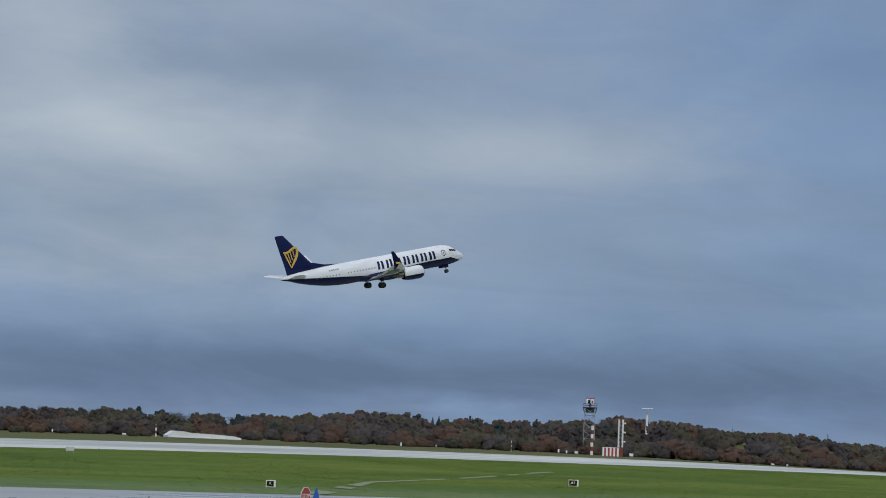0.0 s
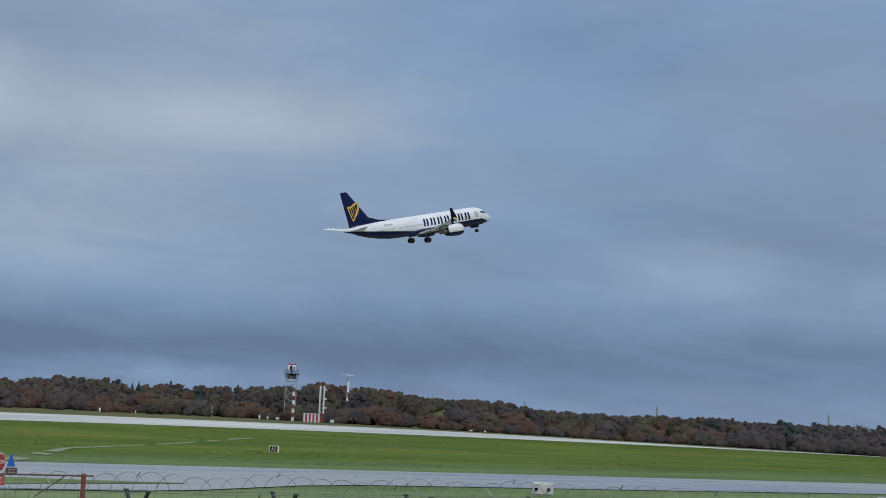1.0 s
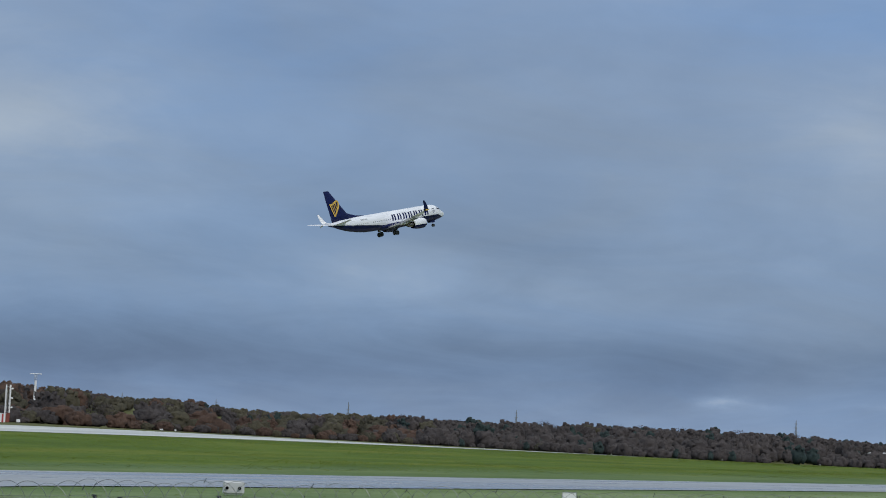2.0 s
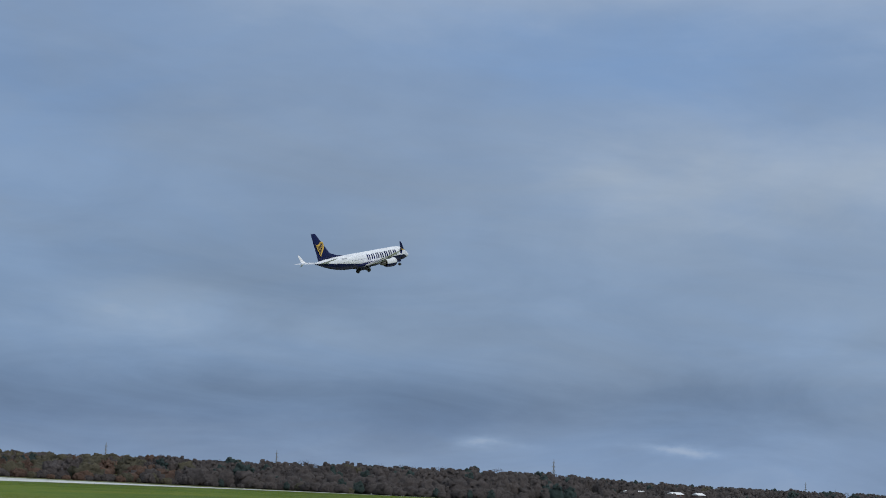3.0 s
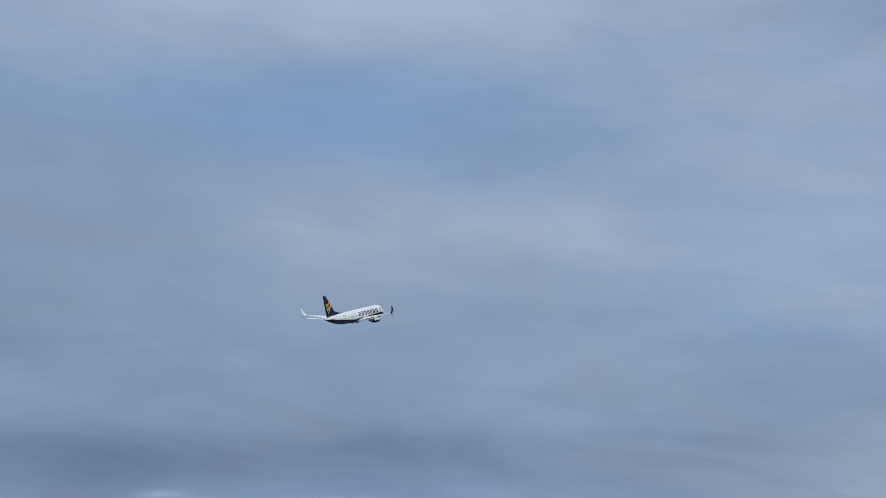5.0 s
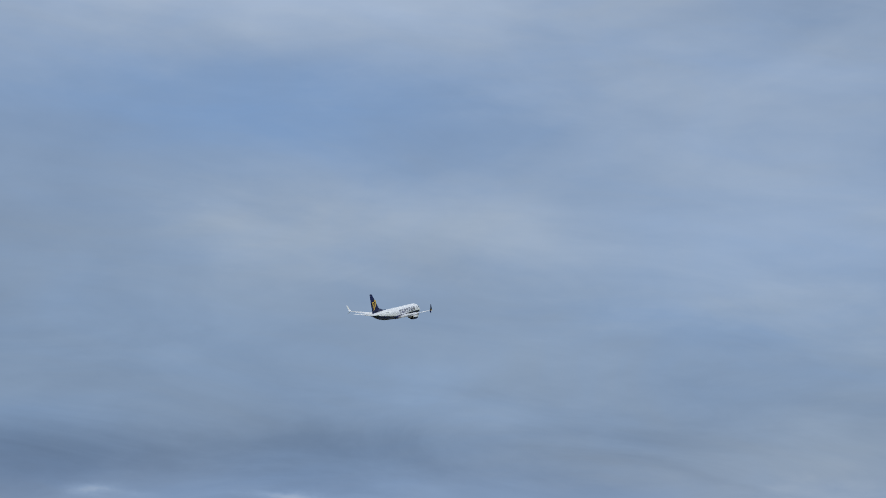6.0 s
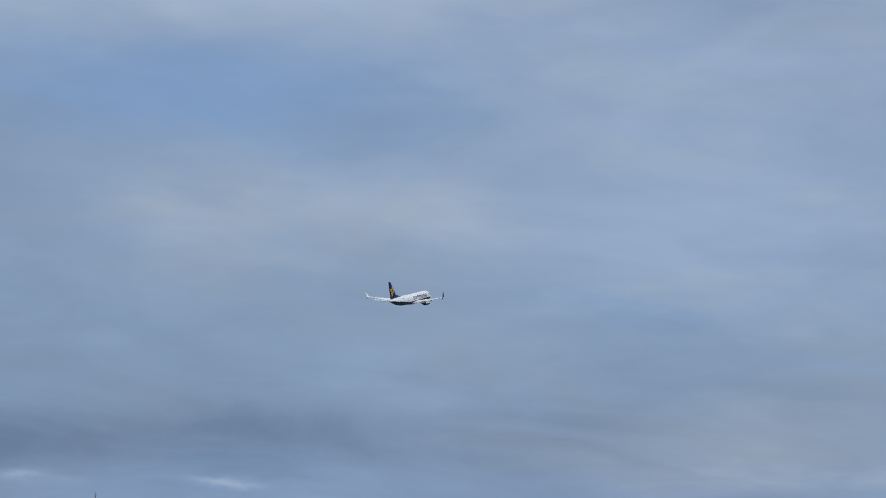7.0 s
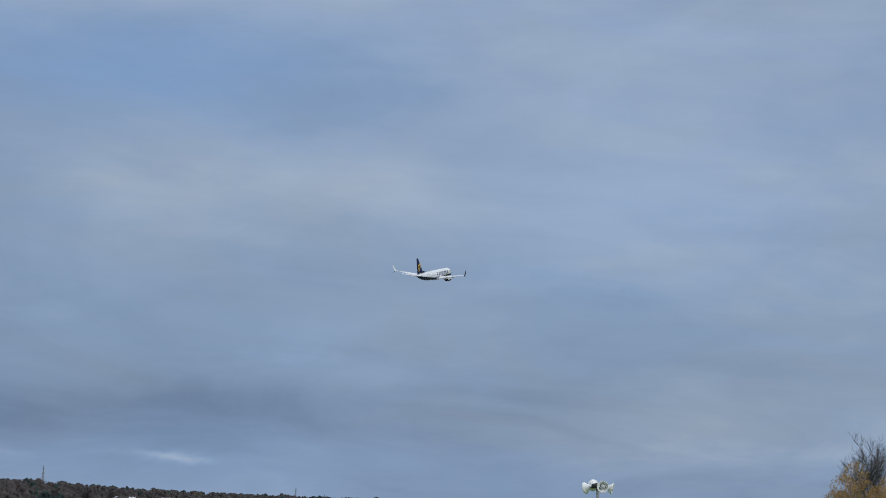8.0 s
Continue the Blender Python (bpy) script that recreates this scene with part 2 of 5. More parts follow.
TURF = ground_material("turf", "turf")
RUNWAY, TAXI = ground_material("wet_concrete", "runway"), ground_material("wet_asphalt", "taxi")
TRACK = paint("pale_gravel", (0.17, 0.205, 0.115), 0.7, vary=0.3, scale=1.0)
BARK = paint("bark", (0.075, 0.060, 0.048), 0.9, vary=0.3, scale=4)
GREYBARK = paint("grey_bark", (0.085, 0.078, 0.075), 0.9, vary=0.3, scale=4)
TWIGS = foliage("bare_twigs", (0.058, 0.053, 0.056), (0.132, 0.115, 0.112))
RUST = foliage("rust_leaves", (0.076, 0.055, 0.049), (0.178, 0.110, 0.080))
OLIVE = foliage("olive_leaves", (0.058, 0.060, 0.050), (0.145, 0.128, 0.084))
EVERGREEN = foliage("evergreen_needles", (0.030, 0.050, 0.052), (0.062, 0.090, 0.085))
GOLD = foliage("golden_leaves", (0.28, 0.17, 0.06), (0.60, 0.42, 0.18))
WHITE = paint("white_enamel", (0.78, 0.79, 0.80), 0.35, vary=0.05, scale=1)
RED = paint("signal_red", (0.38, 0.045, 0.042), 0.45, vary=0.12)
BLUE = paint("sign_blue", (0.02, 0.10, 0.42), 0.4)
BLACK = paint("black_panel", (0.008, 0.008, 0.009), 0.7, spec=0.15)
YELLOW = paint("sign_cream", (0.80, 0.78, 0.62), 0.5)
BROWN = paint("brown_board", (0.085, 0.040, 0.030), 0.6)
STEEL = paint("galvanised_steel", (0.42, 0.43, 0.44), 0.45, metal=0.7, vary=0.2)
DARKSTEEL = paint("dark_steel", (0.035, 0.042, 0.040), 0.55, metal=0.2)
WIRE = paint("weathered_wire", (0.22, 0.23, 0.23), 0.5, metal=0.5)
RUSTED = paint("rusted_red_paint", (0.20, 0.050, 0.035), 0.7, vary=0.35)
RUBBER = paint("tyre_rubber", (0.018, 0.018, 0.019), 0.8)
# distance haze is put into this colour: paler and bluer than bare steel
HAZYSTEEL = paint("hazed_steel", (0.26, 0.29, 0.33), 0.6, vary=0.1)
BLADES = foliage("grass_blades", (0.076, 0.140, 0.014), (0.215, 0.245, 0.034))
ROOFW = paint("pale_sheeting", (0.66, 0.69, 0.70), 0.5, vary=0.15, scale=0.6)


# ---- mesh helpers ----
def mesh_of(name, verts, faces, material, smooth=False):
    me = bpy.data.meshes.new(name)
    me.from_pydata([tuple(v) for v in verts], [], [tuple(f) for f in faces])
    for mt in (material if isinstance(material, (list, tuple)) else [material]):
        me.materials.append(mt)
    if smooth:
        me.shade_smooth()
    me.update()
    return me


def piece(name, geo, material, parent=None, label="", m=None, smooth=False):
    """One mesh object from (verts, faces), under a thing or a part."""
    ob = new(name, mesh_of(name, geo[0], geo[1], material, smooth))
    ob.parent = parent
    if m is not None:
        ob.matrix_basis = m
    return tagged(ob, label)


def thing(name, label, category, m=None, group="", kind=""):
    ob = new(name)
    ob.empty_display_size = 0.3
    if m is not None:
        ob.matrix_basis = m
    return tagged(ob, label, category, group, kind)


def joined(*geos):
    verts, faces = [], []
    for v, f in geos:
        k = len(verts)
        verts += [tuple(p) for p in v]
        faces += [tuple(i + k for i in q) for q in f]
    return verts, faces


def moved(geo, m):
    return [tuple(m @ Vector(p)) for p in geo[0]], geo[1]


def box(cx, cy, cz, sx, sy, sz, bevel=0.0):
    """A box by centre and size; with a bevel its edges are chamfered."""
    bm = bmesh.new()
    bmesh.ops.create_cube(bm, size=1.0)
    bmesh.ops.transform(bm, matrix=Matrix.Translation((cx, cy, cz)) @ Matrix.Diagonal((sx, sy, sz, 1)), verts=bm.verts)
    if bevel:
        bmesh.ops.bevel(bm, geom=bm.edges[:], offset=bevel, segments=1, affect="EDGES")
    bm.verts.index_update()
    out = [tuple(v.co) for v in bm.verts], [tuple(v.index for v in f.verts) for f in bm.faces]
    bm.free()
    return out


def tube(points, radii, sides=6, closed_ends=True):
    """A tapered tube through points."""
    pts = [Vector(p) for p in points]
    radii = radii if isinstance(radii, (list, tuple)) else [radii] * len(pts)
    verts, faces = [], []
    side = None
    for i, p in enumerate(pts):
        d = (pts[min(i + 1, len(pts) - 1)] - pts[max(i - 1, 0)]).normalized()
        if side is None:
            side = d.orthogonal().normalized()
        side = (side - d * side.dot(d)).normalized()
        up = d.cross(side)
        for k in range(sides):
            a = 2 * math.pi * k / sides
            verts.append(p + (side * math.cos(a) + up * math.sin(a)) * radii[i])
    for i in range(len(pts) - 1):
        for k in range(sides):
            a, b = i * sides + k, i * sides + (k + 1) % sides
            faces.append((a, b, b + sides, a + sides))
    if closed_ends:
        faces += [tuple(range(sides))[::-1], tuple(range((len(pts) - 1) * sides, len(pts) * sides))]
    return verts, faces


def loft(rings, closed=True, caps=True):
    """Skin over rings of equally many points."""
    n = len(rings[0])
    verts = [tuple(p) for r in rings for p in r]
    faces = []
    for i in range(len(rings) - 1):
        for k in range(n if closed else n - 1):
            a, b = i * n + k, i * n + (k + 1) % n
            faces.append((a, b, b + n, a + n))
    if caps and closed:
        faces += [tuple(range(n))[::-1], tuple(range((len(rings) - 1) * n, len(rings) * n))]
    return verts, faces


def prism(outline, thick, m=None):
    """A flat outline in x, z given a thickness along y."""
    n = len(outline)
    verts = [(x, -thick / 2, z) for x, z in outline] + [(x, thick / 2, z) for x, z in outline]
    faces = [tuple(range(n)), tuple(range(n, 2 * n))[::-1]] + [(k, k + n, (k + 1) % n + n, (k + 1) % n) for k in range(n)]
    return moved((verts, faces), m) if m is not None else (verts, faces)


class Thicket:
    """Far trees, too many to count, gathered into one mesh."""

    def __init__(self, mats):
        self.mats, self.verts, self.quads, self.index, self.normals, self.total = mats, [], [], [], [], 0

    def add(self, points, quads, mat, m, normals=None):
        if normals is None:
            n = np.zeros_like(points) + np.array([0, 0, 1.0])
        else:
            n = normals @ np.array(m.to_3x3().normalized()).T
        self.normals.append(n)
        p = points @ np.array(m.to_3x3()).T + np.array(m.translation)
        self.verts.append(p)
        self.quads.append(quads + self.total)
        self.index.append(np.full(len(quads), self.mats.index(mat)))
        self.total += len(p)

    def finish(self, name, label, category):
        me = bpy.data.meshes.new(name)
        v, q = np.concatenate(self.verts), np.concatenate(self.quads)
        me.vertices.add(len(v))
        me.vertices.foreach_set("co", v.astype(np.float32).ravel())
        me.loops.add(q.size)
        me.loops.foreach_set("vertex_index", q.astype(np.int32).ravel())
        me.polygons.add(len(q))
        me.polygons.foreach_set("loop_start", np.arange(0, q.size, 4, dtype=np.int32))
        me.polygons.foreach_set("material_index", np.concatenate(self.index).astype(np.int32))
        for mt in self.mats:
            me.materials.append(mt)
        me.update(calc_edges=True)
        me.shade_smooth()
        me.normals_split_custom_set_from_vertices(np.concatenate(self.normals).tolist())
        return tagged(new(name, me), label, category, kind="stuff")


# ---- the ground, in runway axes: s along the runway, d away from the terrace ----
def at_plan(s, d):
    return ALONG[0] * s + ACROSS[0] * d, ALONG[1] * s + ACROSS[1] * d


def bearing(az, dist):
    """Plan coordinates s, d of the place at that bearing and distance."""
    x, y = dist * math.sin(radians(az)), dist * math.cos(radians(az))
    return x * ALONG[0] + y * ALONG[1], x * ACROSS[0] + y * ACROSS[1]


def ease(a, b, x):
    x = min(1.0, max(0.0, (x - a) / (b - a)))
    return x * x * (3 - 2 * x)


CREST = [(-800, -6), (-100, -2.2), (20, -0.7), (93, 0.35), (143, 0.95), (198, 1.15), (273, 1.05), (353, 0.45), (438, -0.55), (600, -2.8), (1000, -7), (2200, -11)]


def height(s, d):
    """The runway lies over a low crest and falls away along its length; the land beyond the woods is lower."""
    near = 0.35 * ease(60, 200, s) * ease(150, 100, d) if d < 150 else 0.35 * ease(60, 200, s) * (1 - ease(150, 260, d))
    near += 0.45 * (1 - ease(30, 90, d))
    xs, zs = zip(*CREST)
    crest = float(np.mean(np.interp([s - 30, s - 15, s, s + 15, s + 30], xs, zs)))
    tilt = 0.75 * ease(300, 360, d) * (1 - ease(230, 380, s))
    far = crest + tilt + 0.5 * ease(360, 420, d) * (1 - ease(300, 600, s))
    z = near + (far - near) * ease(190, 307, d)
    z += 7.5 * math.exp(-((s - 425) / 115) ** 2) * ease(440, 590, d) * (1 - ease(660, 800, d))
    # the far end of the woods climbs a long bank
    z += (3.0 * ease(330, 560, s) + 4.5 * ease(560, 900, s)) * ease(425, 590, d) * (1 - ease(700, 900, d))
    out = ease(700, 1300, d)
    z = z * (1 - out) + (-12.0) * out
    away = ease(900, 2500, abs(s))
    return z * (1 - away) - 12.0 * away


S_LINES = sorted({-4900, -3000, -1800, -1100, -700, -450, -300, -220, -160, -120, -90, *range(-70, 520, 10), *range(520, 1000, 30), 1000, 1100, 1250, 1450, 1700, 2100, 2700, 3500, 4900})
D_LINES = [-4900, -2500, -1200, -600, -300, -150, -80, -40, -10, 10, 24, 34, 50, 70, 85, 97, 107, 112, 125, 140, 165, 190, 215, 240, 265, 290, 307, 318, 330, 342, 353, 365, 385, 400, 420, 450, 500, 560, 640, 720, 850, 1000, 1200, 1500, 2200, 3200, 4900]


def sheet(s_lines, d_lines, lift=0.0):
    verts = [(*at_plan(s, d), height(s, d) + lift) for s in s_lines for d in d_lines]
    n = len(d_lines)
    faces = [(i * n + k, (i + 1) * n + k, (i + 1) * n + k + 1, i * n + k + 1) for i in range(len(s_lines) - 1) for k in range(n - 1)]
    return verts, faces


def strip(rows, lift):
    """A paved strip with ragged edges: rows of s, near edge, far edge."""
    verts, faces = [], []
    for s, a, b in rows:
        for k in range(7):
            d = a + (b - a) * k / 6
            verts.append((*at_plan(s, d), height(s, d) + lift))
    for i in range(len(rows) - 1):
        for k in range(6):
            faces.append((i * 7 + k, i * 7 + 7 + k, i * 7 + 8 + k, i * 7 + k + 1))
    return verts, faces


def build_ground():
    tagged(piece("ground", sheet(S_LINES, D_LINES), TURF, smooth=True), "rough green and yellowish winter airfield turf", "ground", kind="structure")
    s_run = [s for s in S_LINES if -1100 <= s <= 2100]
    tagged(piece("runway", sheet(s_run, [307, 318, 330, 342, 353], 0.05), RUNWAY, smooth=True), "pale wet concrete runway reflecting the sky", "runway", kind="structure")
    rows = []
    for s in range(-420, 900, 6):
        j = 0.35 * noise.noise((s * 0.05, 3, 0))
        rows.append((s, 112 - 13 * (1 - ease(52, 80, s)) + j, 140 + 0.3 * noise.noise((s * 0.06, 9, 0))))
    tagged(piece("taxiway", strip(rows, 0.06), TAXI, smooth=True), "wet grey asphalt taxiway with puddled streaks", "taxiway", kind="structure")
    isle = [(s, 108.6 - 6.0 * ease(66, 40, s) + 0.3 * noise.noise((s * 0.3, 1, 0)), 109.2 + 7.0 * ease(64, 42, s) + 0.3 * noise.noise((s * 0.3, 7, 0))) for s in range(-60, 66, 3)]
    tagged(piece("grass_island", strip(isle, 0.09), TURF, smooth=True), "narrow tapering island of turf between two pavements", "grass", kind="structure")
    legs = [bearing(-4.6, 150), bearing(-3.2, 162), bearing(-1.78, 203), bearing(0.4, 232), bearing(2.96, 285), bearing(4.6, 318)]
    track = []
    for (s0, d0), (s1, d1) in zip(legs, legs[1:]):
        for k in range(8):
            t = k / 8
            s, d = s0 + (s1 - s0) * t, d0 + (d1 - d0) * t
            w = 0.8 + 1.1 * ease(215, 165, math.hypot(s, d)) + 0.6 * noise.noise((s * 0.08, d * 0.08, 2))
            track.append((s, d - w, d + w))
    worn = ([], [])
    for a, b in zip(track, track[1:]):
        if noise.noise((a[0] * 0.11, a[1] * 0.11, 8)) > -0.12:
            worn = joined(worn, strip([a, b], 0.05))
    tagged(piece("gravel_track", worn, TRACK), "faint broken pale gravel track across the turf", "track", kind="structure")


build_ground()


def build_tufts():
    """Standing grass: short leaning blades over the turf that is seen."""
    rng = np.random.default_rng(21)
    n = 180000
    s = rng.uniform(-20, 480, n)
    d = np.where(rng.random(n) < 0.16, rng.uniform(48, 110, n), rng.uniform(142, 304, n))
    clump = np.array([noise.noise((a * 0.06, b * 0.03, 0)) for a, b in zip(s, d)])
    keep = (rng.random(n) < 0.60 + 0.5 * clump) & (d < s * 1.9 + 330)
    s, d, clump = s[keep], d[keep], clump[keep]
    n = len(s)
    hs = np.array([height(a, b) for a, b in zip(s, d)])
    tall = rng.uniform(0.03, 0.09, n) * np.where(d < 172, 0.45, 1.0) * (1 + 0.6 * clump)
    turn = rng.uniform(0, 2 * np.pi, n)
    wide = rng.uniform(0.03, 0.10, n)
    x, y = ALONG[0] * s + ACROSS[0] * d, ALONG[1] * s + ACROSS[1] * d
    base = np.stack([x, y, hs - 0.01], 1)
    side = np.stack([np.cos(turn) * wide, np.sin(turn) * wide, np.zeros(n)], 1)
    tip = base + np.stack([rng.normal(0, 0.06, n), rng.normal(0, 0.06, n), tall], 1)
    out = np.cross(side, tip - base)
    out *= 0.012 / (np.linalg.norm(out, axis=1, keepdims=True) + 1e-9)
    front = np.stack([base - side + out, base + side + out, tip + side * 0.55, tip - side * 0.7], 1)
    back = np.stack([base + side - out, base - side - out, tip - side * 0.7 - out * 0.3, tip + side * 0.55 - out * 0.3], 1)
    v = np.concatenate([front, back]).reshape(-1, 3)
    grass = Thicket([BLADES])
    grass.add(v, np.arange(len(v)).reshape(-1, 4), BLADES, Matrix.Identity(4))
    grass.finish("grass_tufts", "rough standing tufts of yellow-green grass", "grass")


build_tufts()


# ---- trees ----
def leaf_cloud(rng, lobes, count, size, slim=0.55):
    """Small leaf clumps scattered over the shells of several lobes: (centre, radii)."""
    w = np.array([r[0] * r[1] + r[2] * r[1] for _, r in lobes])
    pick = rng.choice(len(lobes), count, p=w / w.sum())
    c, r = np.array([l[0] for l in lobes])[pick], np.array([l[1] for l in lobes])[pick]
    u = rng.normal(size=(count, 3))
    u /= np.linalg.norm(u, axis=1, keepdims=True)
    q = c + u * r * (0.72 + 0.42 * rng.random((count, 1)) ** 0.7)
    a, b = rng.normal(size=(count, 3)), rng.normal(size=(count, 3))
    a /= np.linalg.norm(a, axis=1, keepdims=True)
    b -= a * (a * b).sum(axis=1, keepdims=True)
    b /= np.linalg.norm(b, axis=1, keepdims=True)
    b *= np.where((np.cross(a, b) * u).sum(axis=1, keepdims=True) < 0, -1, 1)
    h = size * (0.5 + rng.random((count, 1)))
    v = np.stack([q - a * h, q - b * h * slim, q + a * h, q + b * h * slim], axis=1)
    return v.reshape(-1, 3), np.repeat(c, 4, axis=0)


def cube_ball(n=3):
    """Quads of a ball, n by n on each of six sides, none sharing corners."""
    out = []
    for axis in range(3):
        for sign in (-1, 1):
            for i in range(n):
                for k in range(n):
                    quad = []
                    for di, dk in ((0, 0), (1, 0), (1, 1), (0, 1)):
                        p = [0.0, 0.0, 0.0]
                        p[axis] = sign
                        p[(axis + 1) % 3] = math.tan((2 * (i + di) / n - 1) * math.pi / 4)
                        p[(axis + 2) % 3] = math.tan((2 * (k + dk) / n - 1) * math.pi / 4)
                        quad.append(np.array(p) / np.linalg.norm(p))
                    out.append(quad if sign > 0 else quad[::-1])
    return np.array(out).reshape(-1, 3)


BALL = cube_ball(2)


def lobe_skins(rng, lobes, rough=0.8):
    """The dense, knobbly inside of a crown: a rumpled shell on every lobe."""
    verts, mids = [], []
    for c, r in lobes:
        shift = rng.random(3) * 40
        swell = np.array([1 + rough * noise.noise(Vector(p * 1.7 + shift)) + 0.35 * rough * noise.noise(Vector(p * 5 + shift)) for p in BALL])
        verts.append(np.array(c) + BALL * swell[:, None] * np.array(r) * 0.9)
        mids.append(np.repeat(np.array([c]), len(BALL), axis=0))
    return np.concatenate(verts), np.concatenate(mids)


def crown_of(rng, lobes, heart, count, size, slim, centre, dense=True):
    """Points, quads and rounded normals of a crown: a dense heart and knobbly lobes with loose leaves and twig ends around them."""
    parts = [leaf_cloud(rng, lobes + heart, count, size, slim)] + ([lobe_skins(rng, lobes + heart)] if dense else [])
    v, c = np.concatenate([p[0] for p in parts]), np.concatenate([p[1] for p in parts])
    near, whole = v - c, v - np.array(centre)
    n = near / (np.linalg.norm(near, axis=1, keepdims=True) + 1e-6) * 0.5 + whole / (np.linalg.norm(whole, axis=1, keepdims=True) + 1e-6) * 0.6 + np.array([[0, 0, 0.30]])
    n /= np.linalg.norm(n, axis=1, keepdims=True) + 1e-6
    return v, np.arange(len(v)).reshape(-1, 4), n


def limbs(rng, tall, spread, count, thick):
    """A tapered trunk with limbs that fork once."""
    trunk = [(0.02 * tall * math.sin(3 * t), 0.02 * tall * math.cos(2 * t), tall * t) for t in (0, 0.25, 0.5, 0.75, 0.95)]
    wood = [tube(trunk, [thick, thick * 0.8, thick * 0.55, thick * 0.3, thick * 0.08], 6)]
    for k in range(count):
        t = 0.22 + 0.65 * k / count
        a = k * 2.4 + rng.random()
        base = Vector((0, 0, tall * t))
        reach = spread * (1.1 - 0.6 * t) * (0.7 + 0.5 * rng.random())
        tip = base + Vector((math.cos(a) * reach, math.sin(a) * reach, reach * (0.5 + 0.6 * rng.random())))
        mid = base.lerp(tip, 0.5) + Vector((0, 0, -0.12 * reach))
        r = thick * 0.42 * (1.1 - t)
        wood.append(tube([base, mid, tip], [r, r * 0.6, r * 0.15], 4))
        for j in range(3):
            b2 = mid.lerp(tip, 0.3 * j)
            a2 = a + (rng.random() - 0.5) * 2.2
            t2 = b2 + Vector((math.cos(a2), math.sin(a2), 0.8)) * reach * (0.3 + 0.25 * rng.random())
            wood.append(tube([b2, t2], [r * 0.45, r * 0.1], 3))
    return joined(*wood)


def tree_kind(name, label, leaves, seed, tall, wide, shape, count, size):
    """One tree of a kind, of about its true size, as a trunk and a crown; also gives the crown's points."""
    rng = np.random.default_rng(seed)
    ob = thing(name, label, "tree", group="airfield woodland")
    piece("trunk", limbs(rng, tall * 0.92, wide * 0.5, 9 if shape != "cone" else 3, 0.022 * tall), BARK, ob)
    lobes = []
    if shape == "cone":
        for k in range(16):
            t = k / 15
            a, r = k * 2.4, wide * 0.13 * (1 - t)
            s = wide * 0.42 * (1.06 - t)
            lobes.append(((math.cos(a) * r, math.sin(a) * r, tall * (0.12 + 0.85 * t)), (s, s, tall * 0.07)))
    else:
        low = 0.06 if shape == "shrub" else 0.10
        for k in range(28):
            a, r = k * 2.4 + rng.random(), wide * 0.43 * math.sqrt((k + 0.3) / 28)
            dome = math.sqrt(max(0.05, 1 - (r / (wide * 0.52)) ** 2))
            s = wide * (0.075 + 0.075 * rng.random())
            z = tall * low + (tall * (1 - low) - s * 0.9) * dome * (0.92 + 0.08 * rng.random() if k % 2 else 0.15 + 0.65 * rng.random())
            lobes.append(((math.cos(a) * r, math.sin(a) * r, max(z, s * 0.7)), (s, s, s * 0.9)))
    sparse = shape == "open"
    heart = []
    if shape in ("round", "shrub"):
        for k in range(7):
            a, r = k * 0.9, wide * (0.24 if k else 0)
            heart.append(((math.cos(a) * r, math.sin(a) * r, tall * (0.50 if k == 0 else 0.36)), (wide * 0.26, wide * 0.26, tall * (0.42 if k == 0 else 0.34))))
    slim = 0.16 if sparse else 0.30 if leaves is TWIGS else 0.6
    crown = crown_of(rng, lobes, heart, count, size, slim, (0, 0, tall * 0.45), not sparse)
    mesh = mesh_of("crown", crown[0], crown[1], leaves)
    mesh.shade_smooth()
    mesh.normals_split_custom_set_from_vertices(crown[2].tolist())
    new("crown", mesh).parent = ob
    return ob, crown


def skyline(az):
    """How high the woods stand above eye level, in degrees, by bearing."""
    pts = [(-14, 0.30), (-10.4, 0.33), (-8.7, 0.36), (-6, 0.33), (-4, 0.36), (-2.1, 0.57), (-1.3, 0.57), (-0.5, 0.47), (2.6, 0.52), (4.4, 0.58), (5.3, 0.76), (6.9, 0.66), (8.4, 0.47), (10.4, 0.46), (11.2, 0.27), (13.8, 0.24), (16.4, 0.27), (18.4, 0.22), (22, 0.25), (25, 0.24), (27.1, 0.22), (28.7, 0.13), (30.3, 0.05), (33, -0.01), (36.3, -0.03), (40, -0.08)]
    xs, ys = zip(*pts)
    return float(np.interp(az, xs, ys))


def tree_height(k):
    return (10, 11, 10, 9, 5, 5, 4.5, 10, 11)[k]


WOOD_KINDS = [
    ("bare brown broadleaf tree with dense fine twigs", TWIGS, "round", 9, 820, 0.23),
    ("bare grey-brown broadleaf tree with open twigs", TWIGS, "open", 8, 1500, 0.32),
    ("rust-leaved autumn broadleaf tree", RUST, "round", 9, 820, 0.15),
    ("dull olive scrubby autumn tree", OLIVE, "round", 9, 820, 0.15),
    ("low brown thorn scrub bush", TWIGS, "shrub", 8, 660, 0.20),
    ("low olive scrub bush", OLIVE, "shrub", 8, 660, 0.14),
    ("low rust-coloured bracken and thorn bush", RUST, "shrub", 8, 660, 0.14),
    ("dark evergreen tree with a dense crown", EVERGREEN, "round", 7, 820, 0.15),
    ("dark pointed evergreen conifer tree", EVERGREEN, "cone", 5, 800, 0.15)]


